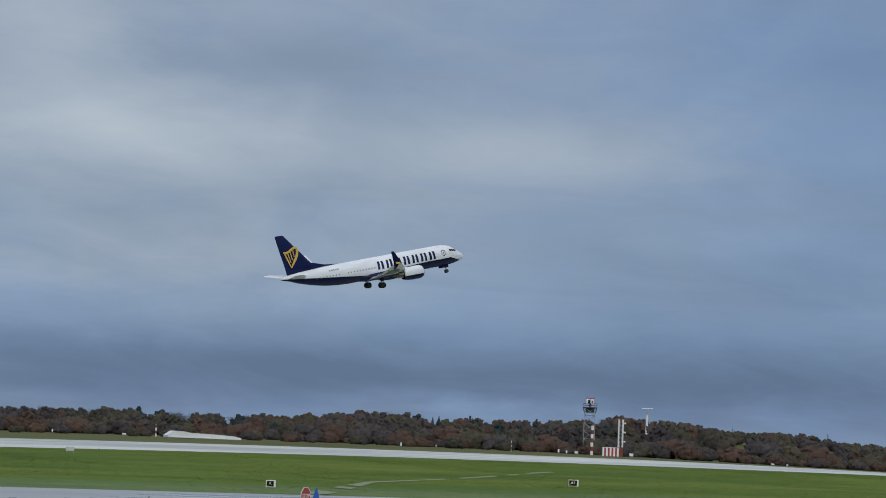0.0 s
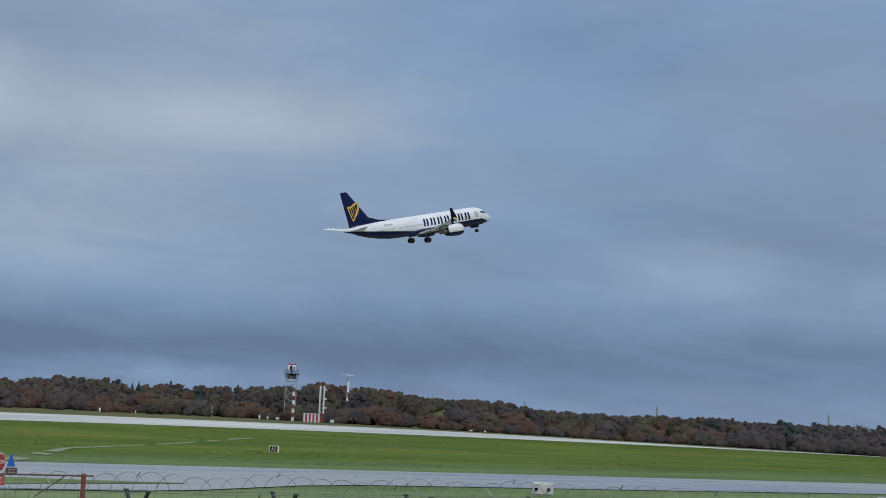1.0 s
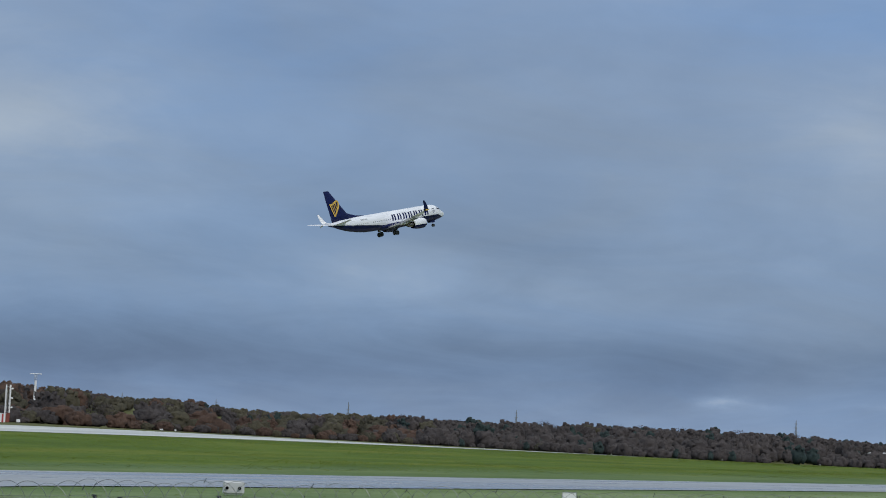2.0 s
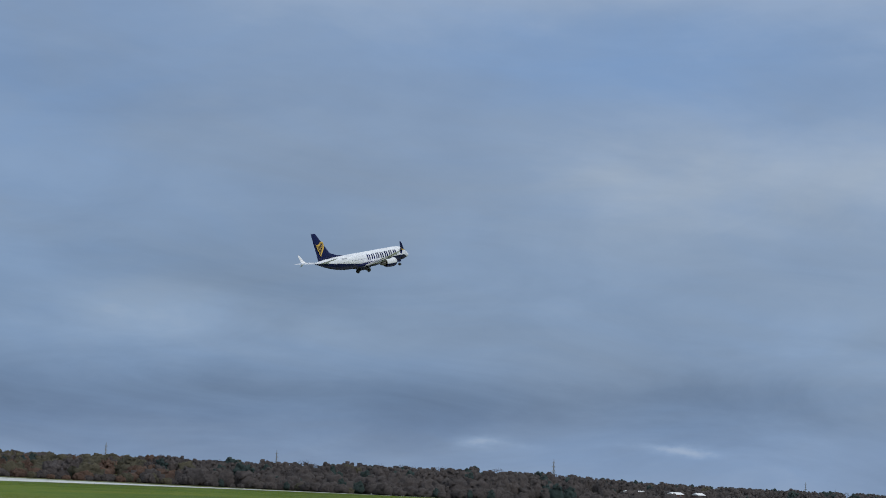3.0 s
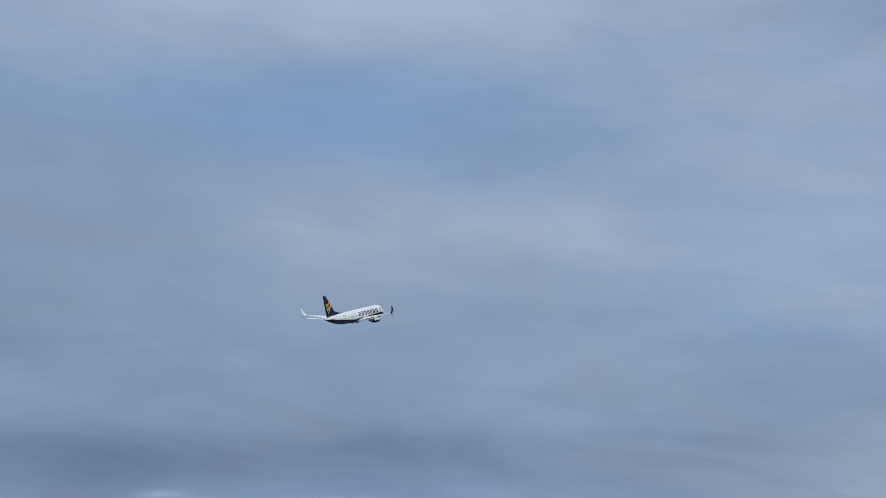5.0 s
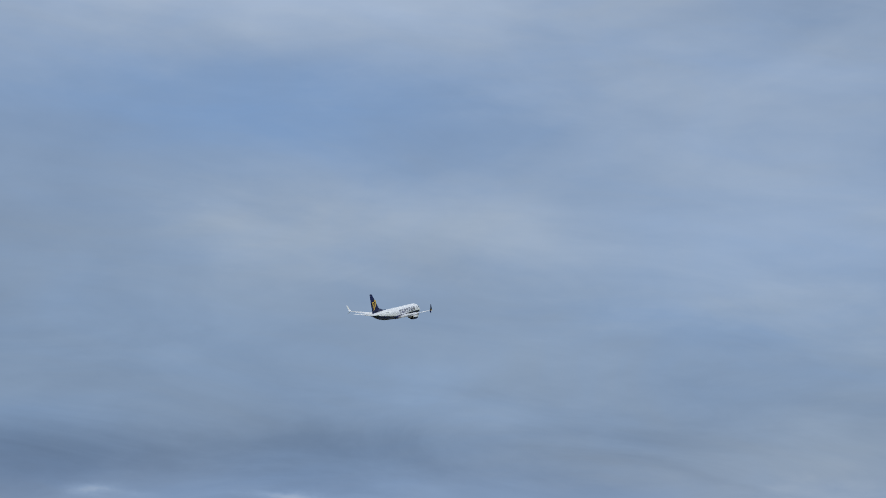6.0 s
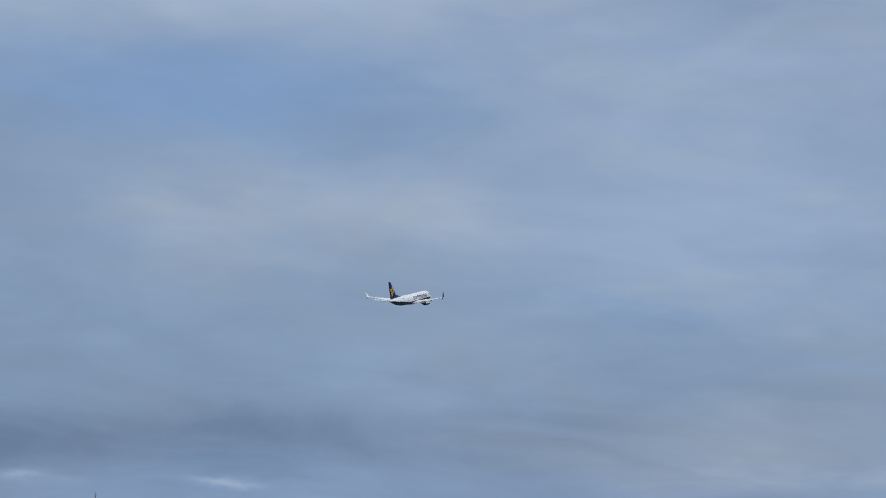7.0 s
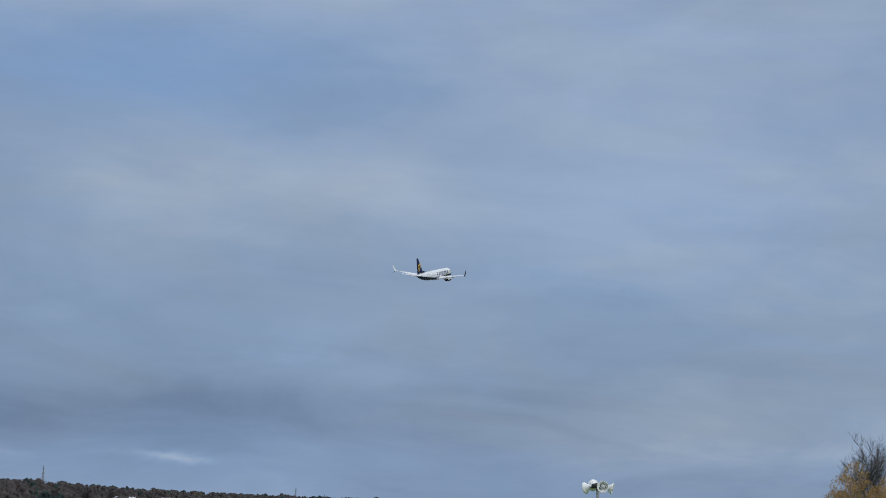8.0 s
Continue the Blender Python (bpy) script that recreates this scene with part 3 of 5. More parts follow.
def build_woods():
    made = [tree_kind("scrub_bush" if shape == "shrub" else "conifer" if shape == "cone" else "broadleaf_tree", label, mat, 40 + i, tree_height(i), wide, shape, count, size)
            for i, (label, mat, shape, wide, count, size) in enumerate(WOOD_KINDS)]
    kinds = [ob for ob, _ in made]
    thin = []
    for i, (label, mat, shape, wide, count, size) in enumerate(WOOD_KINDS):
        v, q, n = made[i][1]
        # far trees: a few of the loose leaves and every third lobe, swollen to close the gaps
        pts, nor = [], []
        for lobe in range((len(q) - count) * 4 // len(BALL)):
            if lobe % 3 == 1 or lobe in (28, 29, 32, 33):
                ids = q[count:].ravel()[lobe * len(BALL):(lobe + 1) * len(BALL)]
                mid = v[ids].mean(axis=0)
                pts.append(mid + (v[ids] - mid) * (1.55 if lobe < 28 else 1.1))
                nor.append(n[ids])
        loose = q[:60 if pts else 420]
        mid = v[loose].mean(axis=1, keepdims=True)
        pts.append((mid + (v[loose] - mid) * 1.35).reshape(-1, 3))
        nor.append(n[loose].reshape(-1, 3))
        pts, nor = np.concatenate(pts), np.concatenate(nor)
        thin.append((pts, np.arange(len(pts)).reshape(-1, 4), mat, nor))
    far = Thicket([TWIGS, RUST, OLIVE, EVERGREEN])
    rng = random.Random(5)
    used, tally = set(), {}

    def plant(k, s, d, tall, row):
        f = tall / tree_height(k)
        x, y = at_plan(s, d)
        m = pose(x, y, height(s, d) - 0.1, 0, 0, rng.uniform(0, 360))
        full = m @ Matrix.Diagonal((f * rng.uniform(0.85, 1.25), f * rng.uniform(0.85, 1.25), f, 1))
        name = kinds[k].name.split(".")[0]
        if k in used and (tally.get(name, 0) >= 190 or math.hypot(x, y) > 640 or (row == 0 and rng.random() < 0.5)):
            far.add(*thin[k][:3], full, thin[k][3])
            return
        tally[name] = tally.get(name, 0) + 1
        ob = copy_thing(kinds[k], m) if k in used else kinds[k]
        used.add(k)
        ob.matrix_basis = full

    rows = [(585, 0.94, 1.04, 0.40), (545, 0.86, 1.03, 0.42), (505, 0.70, 1.0, 0.48), (465, 0.50, 0.9, 0.55), (440, 0.34, 0.7, 0.6), (420, 0.18, 0.42, 0.8), (600, 0.45, 0.66, 0.40)]
    for row in (5, 4, 3, 0, 1, 2, 6):
        d, low, high, gap = rows[row]
        s = 40.0 + row
        while s < 1500:
            x, y = at_plan(s, d)
            dist, az = math.hypot(x, y), math.degrees(math.atan2(x, y))
            if az > 40:
                break
            lumpy = noise.noise((az * 0.9, row * 3.1, 0))
            top = EYE + dist * math.tan(radians(skyline(az) + 0.05)) - height(s, d)
            tall = max(1.5, top * min(1.08, rng.uniform(low, high) + 0.12 * lumpy))
            if row < 2 and rng.random() < 0.05:
                tall *= 1.13
            if row < 4:
                mood = noise.noise((az * 0.35, d * 0.01, 0)) + rng.uniform(-0.4, 0.4)
                k = rng.choice((0, 0, 1, 3)) if mood < 0.12 else rng.choice((2, 2, 0, 3))
                if tall < 4:
                    k = rng.choice((4, 5))
                if rng.random() < 0.05 + (0.35 if -0.6 < az < 2.6 and row < 3 else 0):
                    k = rng.choice((7, 8) if -0.6 < az < 4 else (7,))
            else:
                k = rng.choice((4, 6, 6, 5, 4))
            # the far end of the belt is mostly bare and dark
            if az > 17:
                k = {3: 0, 5: 4, 2: 0, 6: 4}.get(k, k) if rng.random() < 0.86 else rng.choice((k, 7))
            meadow = 6.3 < az < 9.6 and row in (2, 3, 4) or 26.6 < az < 29.4 and row in (4, 5)
            if not meadow or rng.random() < 0.16:
                plant(k, s + rng.uniform(-1.5, 1.5), d + rng.uniform(-11, 11), tall, row)
            s += max(2.8, tall * gap) * rng.uniform(0.7, 1.3) * (1 + 0.35 * ease(700, 1100, dist))
    # trees that stand out of the canopy
    for az, top_el, k in ((-8.7, 0.45, 0), (-5.4, 0.42, 1), (-2.1, 0.68, 2), (-1.3, 0.69, 1), (-0.5, 0.62, 7), (0.1, 0.58, 8), (1.0, 0.68, 8), (1.2, 0.62, 8), (2.9, 0.66, 8), (3.25, 0.64, 8),
                          (5.3, 0.84, 2), (7.0, 0.72, 0), (9.4, 0.52, 2), (10.4, 0.54, 2), (12.3, 0.34, 0), (15.1, 0.33, 1), (16.4, 0.40, 1), (18.4, 0.36, 7), (20.5, 0.40, 1), (22.6, 0.37, 1), (24.4, 0.36, 1), (26.0, 0.37, 1)):
        dist = 560 / math.sin(HEAD - radians(az))
        s, d = bearing(az, dist)
        plant(k, s, d, EYE + dist * math.tan(radians(top_el)) - height(s, d), 3)
    far.finish("far_woodland", "dense bare and rust-brown autumn woodland", "woodland")


build_woods()


# ---- airliner: x forward from the nose, y to port, z up ----
def livery(name, line):
    """White above a painted waterline and navy below it; line lists (x, z) of that edge."""
    m = bpy.data.materials.new(name)
    tree = nodes_of(m)
    at = tree.nodes.new("ShaderNodeTexCoord").outputs["Object"]
    sep = tree.nodes.new("ShaderNodeSeparateXYZ")
    feed(tree, sep.inputs[0], at)
    edge = calc(tree, "MULTIPLY_ADD", calc(tree, "MAXIMUM", calc(tree, "SUBTRACT", line[1], sep.outputs[0]), 0.0), line[2], line[0])
    # the edge sinks under the cabin and again under the nose
    sink = calc(tree, "MULTIPLY_ADD", sep.outputs[0], -0.1, -0.9, clamp=True)
    edge = calc(tree, "MULTIPLY_ADD", sink, -line[3], edge)
    edge = calc(tree, "MULTIPLY_ADD", calc(tree, "MAXIMUM", calc(tree, "ADD", sep.outputs[0], 3.6), 0.0), -line[3] * 0.8, edge)
    low = calc(tree, "LESS_THAN", sep.outputs[2], edge)
    grime = noise_tex(tree, vec(tree, "MULTIPLY", at, (0.25, 1.2, 1.2)), 1.0, 5, 0.6)
    white = ramp(tree, grime, [(0.3, (0.60, 0.63, 0.68)), (0.6, (0.72, 0.75, 0.80))])
    navy = ramp(tree, grime, [(0.3, (0.003, 0.006, 0.036)), (0.7, (0.006, 0.011, 0.060))])
    b = tree.nodes.new("ShaderNodeBsdfPrincipled")
    feed(tree, b.inputs["Base Color"], mix(tree, low, white, navy))
    feed(tree, b.inputs["Roughness"], calc(tree, "MULTIPLY_ADD", grime, 0.2, 0.30))
    b.inputs["Specular IOR Level"].default_value = 0.2
    tree.links.new(b.outputs[0], tree.nodes.new("ShaderNodeOutputMaterial").inputs[0])
    return m


HULL = livery("hull_paint", (-0.56, -22.0, 0.122, 0.46))
COWL = livery("cowl_paint", (-0.30, -90.0, 0.0, 0.0))
NAVY = paint("navy_gloss", (0.005, 0.010, 0.062), 0.4, vary=0.2, scale=0.6, spec=0.2)
HARPGOLD = paint("gold_livery", (0.62, 0.40, 0.07), 0.4, vary=0.12)
WINGGREY = paint("wing_grey", (0.50, 0.51, 0.52), 0.4, vary=0.12, scale=0.7)
DULLGREY = paint("flap_grey", (0.26, 0.27, 0.28), 0.5, vary=0.2, scale=0.7)
WINGWHITE = paint("wing_white", (0.74, 0.75, 0.77), 0.35, vary=0.07, scale=0.7)
PANE = paint("grey_cabin_pane", (0.26, 0.28, 0.31), 0.2, vary=0.1)
GLASS = paint("dark_window", (0.012, 0.014, 0.018), 0.12, vary=0.1)
BRIGHT = paint("polished_lip", (0.72, 0.72, 0.73), 0.2, metal=1.0, vary=0.05)
HOT = paint("exhaust_metal", (0.20, 0.18, 0.16), 0.4, metal=0.9, vary=0.3)
GEARGREY = paint("gear_grey", (0.35, 0.36, 0.37), 0.5, vary=0.15)

HULL_RINGS = [(0, 0.06, 0.06, -0.85), (-0.12, 0.30, 0.30, -0.84), (-0.4, 0.55, 0.54, -0.80), (-0.9, 0.82, 0.82, -0.70), (-1.6, 1.10, 1.14, -0.52),
              (-2.4, 1.38, 1.54, -0.30), (-3.3, 1.62, 1.80, -0.13), (-4.4, 1.80, 1.95, -0.02), (-5.8, 1.87, 1.99, 0), (-7.5, 1.88, 2.0, 0),
              (-12, 1.88, 2.0, 0), (-17, 1.88, 2.0, 0), (-22, 1.88, 2.0, 0), (-25, 1.88, 2.0, 0.0), (-27.5, 1.82, 1.94, 0.05), (-30, 1.62, 1.76, 0.20),
              (-32.5, 1.32, 1.46, 0.42), (-35, 0.92, 1.04, 0.70), (-36.8, 0.54, 0.60, 0.95), (-38.1, 0.28, 0.32, 1.02), (-38.6, 0.12, 0.14, 1.04)]


def hull_at(x):
    xs = [-r[0] for r in HULL_RINGS]
    return [float(np.interp(-x, xs, [r[k] for r in HULL_RINGS])) for k in (1, 2, 3)]


def skin_patch(x0, x1, z0, z1, side, off=0.015, slant=0.0, nx=2, nz=5):
    """A thin panel that follows the hull's side."""
    verts, faces = [], []
    for lay in (off, -0.02):
        for i in range(nx + 1):
            for k in range(nz + 1):
                t = k / nz
                x, z = x0 + (x1 - x0) * i / nx + slant * t, z0 + (z1 - z0) * t
                w, h, c = hull_at(x)
                y = w * math.sqrt(max(0.0, 1 - min(1.0, ((z - c) / h)) ** 2)) + lay
                verts.append((x, side * y, z))
    n, top = nz + 1, (nx + 1) * (nz + 1)
    for i in range(nx):
        for k in range(nz):
            a = i * n + k
            q = (a, a + 1, a + n + 1, a + n)
            faces += [q, tuple(j + top for j in q[::-1])]
    rim = [i * n for i in range(nx + 1)] + [nx * n + k for k in range(1, nz + 1)] + [i * n + nz for i in range(nx - 1, -1, -1)] + [k for k in range(nz - 1, 0, -1)]
    faces += [(a, b, b + top, a + top) for a, b in zip(rim, rim[1:] + rim[:1])]
    return verts, faces


def foil(xle, chord, thick, y, z, axis="y", lean=0.0):
    """An aerofoil ring of 16 points at span y (or height z for a fin)."""
    ring = []
    for k in range(16):
        a = 2 * math.pi * k / 16
        t = 0.5 - 0.5 * math.cos(a)
        shape = thick * chord * 1.9 * (math.sqrt(t) - t) * (1 if a <= math.pi else -0.72 if axis == "y" else -1)
        ring.append((xle - t * chord, y, z + shape - lean * t) if axis == "y" else (xle - t * chord, y + shape, z))
    return ring


def ribbon(points, widths):
    """Outline of a curved stroke of changing width."""
    left, right = [], []
    for i, (p, w) in enumerate(zip(points, widths)):
        a, b = points[max(i - 1, 0)], points[min(i + 1, len(points) - 1)]
        dx, dz = b[0] - a[0], b[1] - a[1]
        n = math.hypot(dx, dz)
        left.append((p[0] - dz / n * w / 2, p[1] + dx / n * w / 2))
        right.append((p[0] + dz / n * w / 2, p[1] - dx / n * w / 2))
    return left + right[::-1]


def lathe(profile, sides=28):
    """A body of revolution about x: profile of (x, r)."""
    return loft([[(x, r * math.cos(2 * math.pi * k / sides), r * math.sin(2 * math.pi * k / sides)) for k in range(sides)] for x, r in profile], caps=False)


def wheel(parent, y, z, r, w):
    tyre = [(-w / 2, r * 0.72), (-w / 2, r * 0.9), (-w * 0.3, r), (w * 0.3, r), (w / 2, r * 0.9), (w / 2, r * 0.72)]
    turn = Matrix.Rotation(radians(90), 4, "Z")
    hub = piece("wheel", moved(joined(lathe([(-w * 0.42, 0.01), (-w * 0.42, r * 0.72), (w * 0.42, r * 0.72), (w * 0.42, 0.01)], 16), tube([(-w * 0.5, 0, 0), (w * 0.5, 0, 0)], r * 0.2, 8)), turn), DARKSTEEL, parent, "dark metal wheel hub", pose(0, y, z))
    hub.name = "wheel_hub"
    piece("tyre", moved(lathe(tyre + tyre[:1], 20), turn), RUBBER, parent, "black rubber tyre", pose(0, y, z), True)


def build_airliner():
    plane = thing("airliner", "white and navy twin-engine passenger jet climbing with gold tail crest", "aeroplane")
    rings = [[(x, w * math.sin(2 * math.pi * k / 40), c + h * math.cos(2 * math.pi * k / 40)) for k in range(40)] for x, w, h, c in HULL_RINGS]
    hull = piece("fuselage", loft(rings), HULL, plane, "white upper hull over a navy belly", smooth=True)
    piece("belly_fairing", loft([[(x, 2.05 * f * math.sin(2 * math.pi * k / 24), -1.35 + 0.95 * f * math.cos(2 * math.pi * k / 24)) for k in range(24)] for x, f in ((-11.4, 0.35), (-12.6, 0.72), (-14.5, 0.95), (-18, 1.0), (-21, 0.95), (-23, 0.68), (-24.2, 0.3))]), NAVY, plane, "navy wing root fairing", smooth=True)
    for side in (-1, 1):
        # large title: plain navy bars, two strokes to each of seven blocks
        for k in range(7):
            x = -7.0 - k * 1.86
            piece("title_bar", skin_patch(x, x - 0.46, -0.36, 1.16, side, slant=-0.06), NAVY, hull, "navy livery bar")
            piece("title_bar", skin_patch(x - 0.86, x - 1.32, -0.36, 1.16, side, slant=0.06), NAVY, hull, "navy livery bar")
        for x, z0, z1, w in ((-4.75, 0.10, 0.95, 0.10), (-5.45, 0.25, 0.95, 0.10), (-4.95, -0.10, 0.12, 0.34), (-4.80, 0.92, 1.04, 0.70), (-5.10, 0.2, 0.8, 0.09)):
            piece("nose_emblem", skin_patch(x, x - w, z0, z1, side), NAVY, hull, "small navy emblem stroke")
        for k in range(41):
            x = -7.0 - k * 0.62
            if x < -19.9 and not 26.0 < -x < 26.9:
                piece("cabin_window", skin_patch(x, x - 0.22, 0.0, 0.24, side, 0.022, nx=1, nz=2), PANE, hull)
        for x, w, z0, z1 in ((-3.2, 0.85, -0.40, 1.25), (-31.0, 0.75, 0.35, 1.35)):
            for a, b, c, d in ((x, x - 0.04, z0, z1), (x - w, x - w - 0.04, z0, z1), (x, x - w, z1, z1 + 0.04), (x, x - w, z0, z0 + 0.04)):
                piece("door_seam", skin_patch(a, b, c, d, side, 0.006), WINGWHITE, hull)
        for k in range(5):
            piece("registration_bar", skin_patch(-27.4 - k * 0.42, -27.68 - k * 0.42, 0.95, 1.25, side), PANE, hull, "small grey registration bar")
        for x0, x1, z0, z1 in ((-1.95, -2.55, 0.38, 0.82), (-2.62, -3.1, 0.52, 0.95), (-3.15, -3.6, 0.60, 1.0)):
            piece("cockpit_window", skin_patch(x0, x1, z0, z1, side, 0.02, -0.12), GLASS, hull, "dark cockpit pane")
    # fin
    fin = piece("fin", loft([foil(-29.8, 7.4, 0.085, 0, 1.4, "z"), foil(-31.9, 5.5, 0.09, 0, 2.9, "z"), foil(-34.4, 3.6, 0.09, 0, 5.9, "z"), foil(-36.75, 1.75, 0.09, 0, 8.75, "z"), foil(-37.1, 1.35, 0.06, 0, 8.9, "z")]), NAVY, plane, "navy swept tail fin", smooth=True)
    piece("dorsal_fillet", loft([[(-25.9, 0.03, 1.9), (-25.9, -0.03, 1.9), (-25.9, -0.03, 1.7), (-25.9, 0.03, 1.7)], [(-29.5, 0.06, 2.35), (-29.5, -0.06, 2.35), (-29.5, -0.2, 1.5), (-29.5, 0.2, 1.5)], [(-32.2, 0.1, 3.15), (-32.2, -0.1, 3.15), (-32.2, -0.3, 1.2), (-32.2, 0.3, 1.2)]]), NAVY, plane, "navy dorsal fillet")
    for side in (-1, 1):
        y = side * 0.235
        crest = [ribbon([(-37.35, 5.75), (-36.8, 5.62), (-36.2, 5.75), (-35.6, 6.15), (-35.1, 6.35), (-34.6, 6.15)], (0.30, 0.42, 0.40, 0.44, 0.50, 0.30)),
                 ribbon([(-34.65, 6.2), (-34.55, 5.6), (-34.75, 4.9), (-35.15, 4.2), (-35.65, 3.55), (-36.15, 2.75)], (0.34, 0.46, 0.48, 0.44, 0.36, 0.16)),
                 ribbon([(-37.2, 5.7), (-36.9, 4.8), (-36.55, 3.9), (-36.2, 2.85)], (0.26, 0.24, 0.24, 0.16)),
                 ribbon([(-36.55, 5.6), (-36.1, 3.7)], (0.16, 0.13)), ribbon([(-36.0, 5.8), (-35.75, 4.15)], (0.16, 0.13)), ribbon([(-35.45, 6.1), (-35.3, 4.7)], (0.16, 0.13))]
        for shape in crest:
            piece("tail_crest", prism(shape, 0.05, pose(0, y, 0)), HARPGOLD, fin, "gold crest stroke")
    for side in (-1, 1):
        wing = piece("wing", loft([foil(-12.6, 8.6, 0.13, side * 1.2, -1.35, lean=0.3), foil(-13.6, 7.6, 0.125, side * 2.2, -1.22, lean=0.3), foil(-15.9, 5.1, 0.115, side * 5.6, -0.70, lean=0.22), foil(-19.1, 3.35, 0.105, side * 11.2, 0.15, lean=0.1), foil(-22.5, 1.75, 0.10, side * 17.0, 1.20, lean=0.03)]), WINGWHITE, plane, "pale grey swept wing", smooth=True)
        outer = NAVY if side < 0 else WINGWHITE
        piece("winglet", loft([foil(-22.5, 1.75, 0.09, side * 17.0, 1.20), foil(-22.75, 1.6, 0.08, side * 17.3, 1.32), foil(-23.1, 1.35, 0.07, side * 17.52, 1.75), foil(-24.05, 0.75, 0.06, side * 17.85, 3.2), foil(-24.4, 0.45, 0.05, side * 17.92, 3.55)]), NAVY if side < 0 else WINGWHITE, wing, "upswept winglet, navy outside" if side < 0 else "upswept winglet, white inside", smooth=True)
        piece("winglet_blade", loft([foil(-23.2, 1.0, 0.07, side * 17.15, 1.15), foil(-24.3, 0.45, 0.06, side * 17.75, 0.35)]), outer, wing, "short downswept winglet blade", smooth=True)
        if side < 0:
            piece("winglet_flash", prism([(-22.85, 1.18), (-24.0, 1.18), (-24.1, 1.6), (-23.3, 1.42)], 0.05, pose(0, side * 17.60, 0)), HARPGOLD, wing, "gold winglet flash")
        for y, x, c, z in ((3.2, -20.4, 2.6, -1.25), (6.8, -19.6, 2.4, -0.72), (10.2, -20.6, 2.1, -0.2)):
            piece("flap_fairing", loft([[(x + c * f, side * y + 0.2 * r * math.cos(2 * math.pi * k / 10), z - 0.28 + 0.26 * r * math.sin(2 * math.pi * k / 10)) for k in range(10)] for f, r in ((0.6, 0.1), (0.35, 0.8), (0, 1), (-0.4, 0.7), (-0.65, 0.08))]), DULLGREY, wing, "grey flap track fairing", smooth=True)
        for y0, y1, x0, x1, z0, z1, c in ((2.2, 5.5, -20.9, -20.85, -1.62, -1.02, 1.5), (5.7, 11.4, -20.85, -22.3, -1.0, -0.12, 1.15)):
            piece("flap", loft([foil(x0, c, 0.1, side * y0, z0, lean=0.42), foil(x1, c * 0.9, 0.1, side * y1, z1, lean=0.36)]), DULLGREY, wing, "grey take-off flap, part lowered", smooth=True)
        piece("tailplane", loft([foil(-33.2, 4.1, 0.09, side * 0.3, 0.85), foil(-34.1, 3.4, 0.09, side * 1.4, 1.0), foil(-37.3, 1.55, 0.08, side * 6.9, 1.66), foil(-37.7, 1.1, 0.05, side * 7.15, 1.69)]), WINGWHITE, plane, "white swept tailplane", smooth=True)
        pod = piece("engine_" + "cowl", lathe([(-10.30, 1.02), (-10.5, 1.14), (-11.0, 1.23), (-12.0, 1.26), (-13.1, 1.18), (-13.9, 1.04), (-14.3, 0.94), (-14.25, 0.88), (-13.3, 0.9)]), COWL, plane, "white engine cowl over a navy base", pose(-1.85, side * 4.83, -1.87), True)
        piece("inlet_lip", lathe([(-10.9, 0.88), (-10.45, 0.90), (-10.22, 0.96), (-10.22, 1.01), (-10.34, 1.06)]), BRIGHT, pod, "polished inlet lip", smooth=True)
        piece("fan", lathe([(-10.9, 0.88), (-11.1, 0.86), (-11.1, 0.35), (-10.8, 0.2), (-10.6, 0.02)]), GLASS, pod, "dark fan and spinner")
        piece("exhaust", lathe([(-14.4, 0.60), (-15.3, 0.52), (-15.9, 0.42), (-15.7, 0.36), (-15.2, 0.34), (-16.4, 0.05)]), HOT, pod, "bare metal exhaust nozzle", smooth=True)
        piece("pylon", loft([[(-11.6, dy, -0.86) for dy in (0.05, -0.05)] + [(-11.6, dy, -1.0) for dy in (-0.1, 0.1)], [(-14.4, dy, -0.55) for dy in (0.16, -0.16)] + [(-14.4, dy, -1.2) for dy in (-0.2, 0.2)], [(-17.6, dy, -0.85) for dy in (0.08, -0.08)] + [(-17.6, dy, -1.45) for dy in (-0.08, 0.08)]]), WINGWHITE, plane, "pale engine pylon", pose(-1.2, side * 4.83, 0))
    # landing gear: hinged at its top, so that its own origin is the hinge
    gears = []
    for side in (-1, 1):
        g = piece("main_gear", joined(tube([(0, 0, 0.2), (0, 0, -1.1)], 0.15, 10), tube([(0, 0, -1.0), (0, 0, -1.95)], 0.10, 10), tube([(0, -0.5, -1.93), (0, 0.5, -1.93)], 0.07, 8), tube([(0.1, 0, -0.9), (0.35, 0, -1.4), (0.08, 0, -1.85)], 0.05, 6), tube([(0, 0, -0.9), (0, -side * 1.0, 0.1)], 0.07, 6)), GEARGREY, plane, "grey main gear leg", pose(-19.7, side * 2.86, -1.28))
        wheel(g, -0.43, -1.93, 0.56, 0.40)
        wheel(g, 0.43, -1.93, 0.56, 0.40)
        piece("leg_door", box(0.0, side * 0.26, -0.7, 0.7, 0.03, 1.1, 0.01), NAVY, g, "navy leg door")
        gears.append(g)
    g = piece("nose_gear", joined(tube([(0, 0, 0.2), (0, 0, -0.8)], 0.11, 10), tube([(0, 0, -0.7), (0, 0, -1.42)], 0.07, 10), tube([(0, -0.3, -1.41), (0, 0.3, -1.41)], 0.05, 8), tube([(-0.1, 0, -0.5), (-1.0, 0, 0.1)], 0.05, 6)), GEARGREY, plane, "grey nose gear leg", pose(-4.1, 0, -1.72))
    wheel(g, -0.2, -1.41, 0.36, 0.2)
    wheel(g, 0.2, -1.41, 0.36, 0.2)
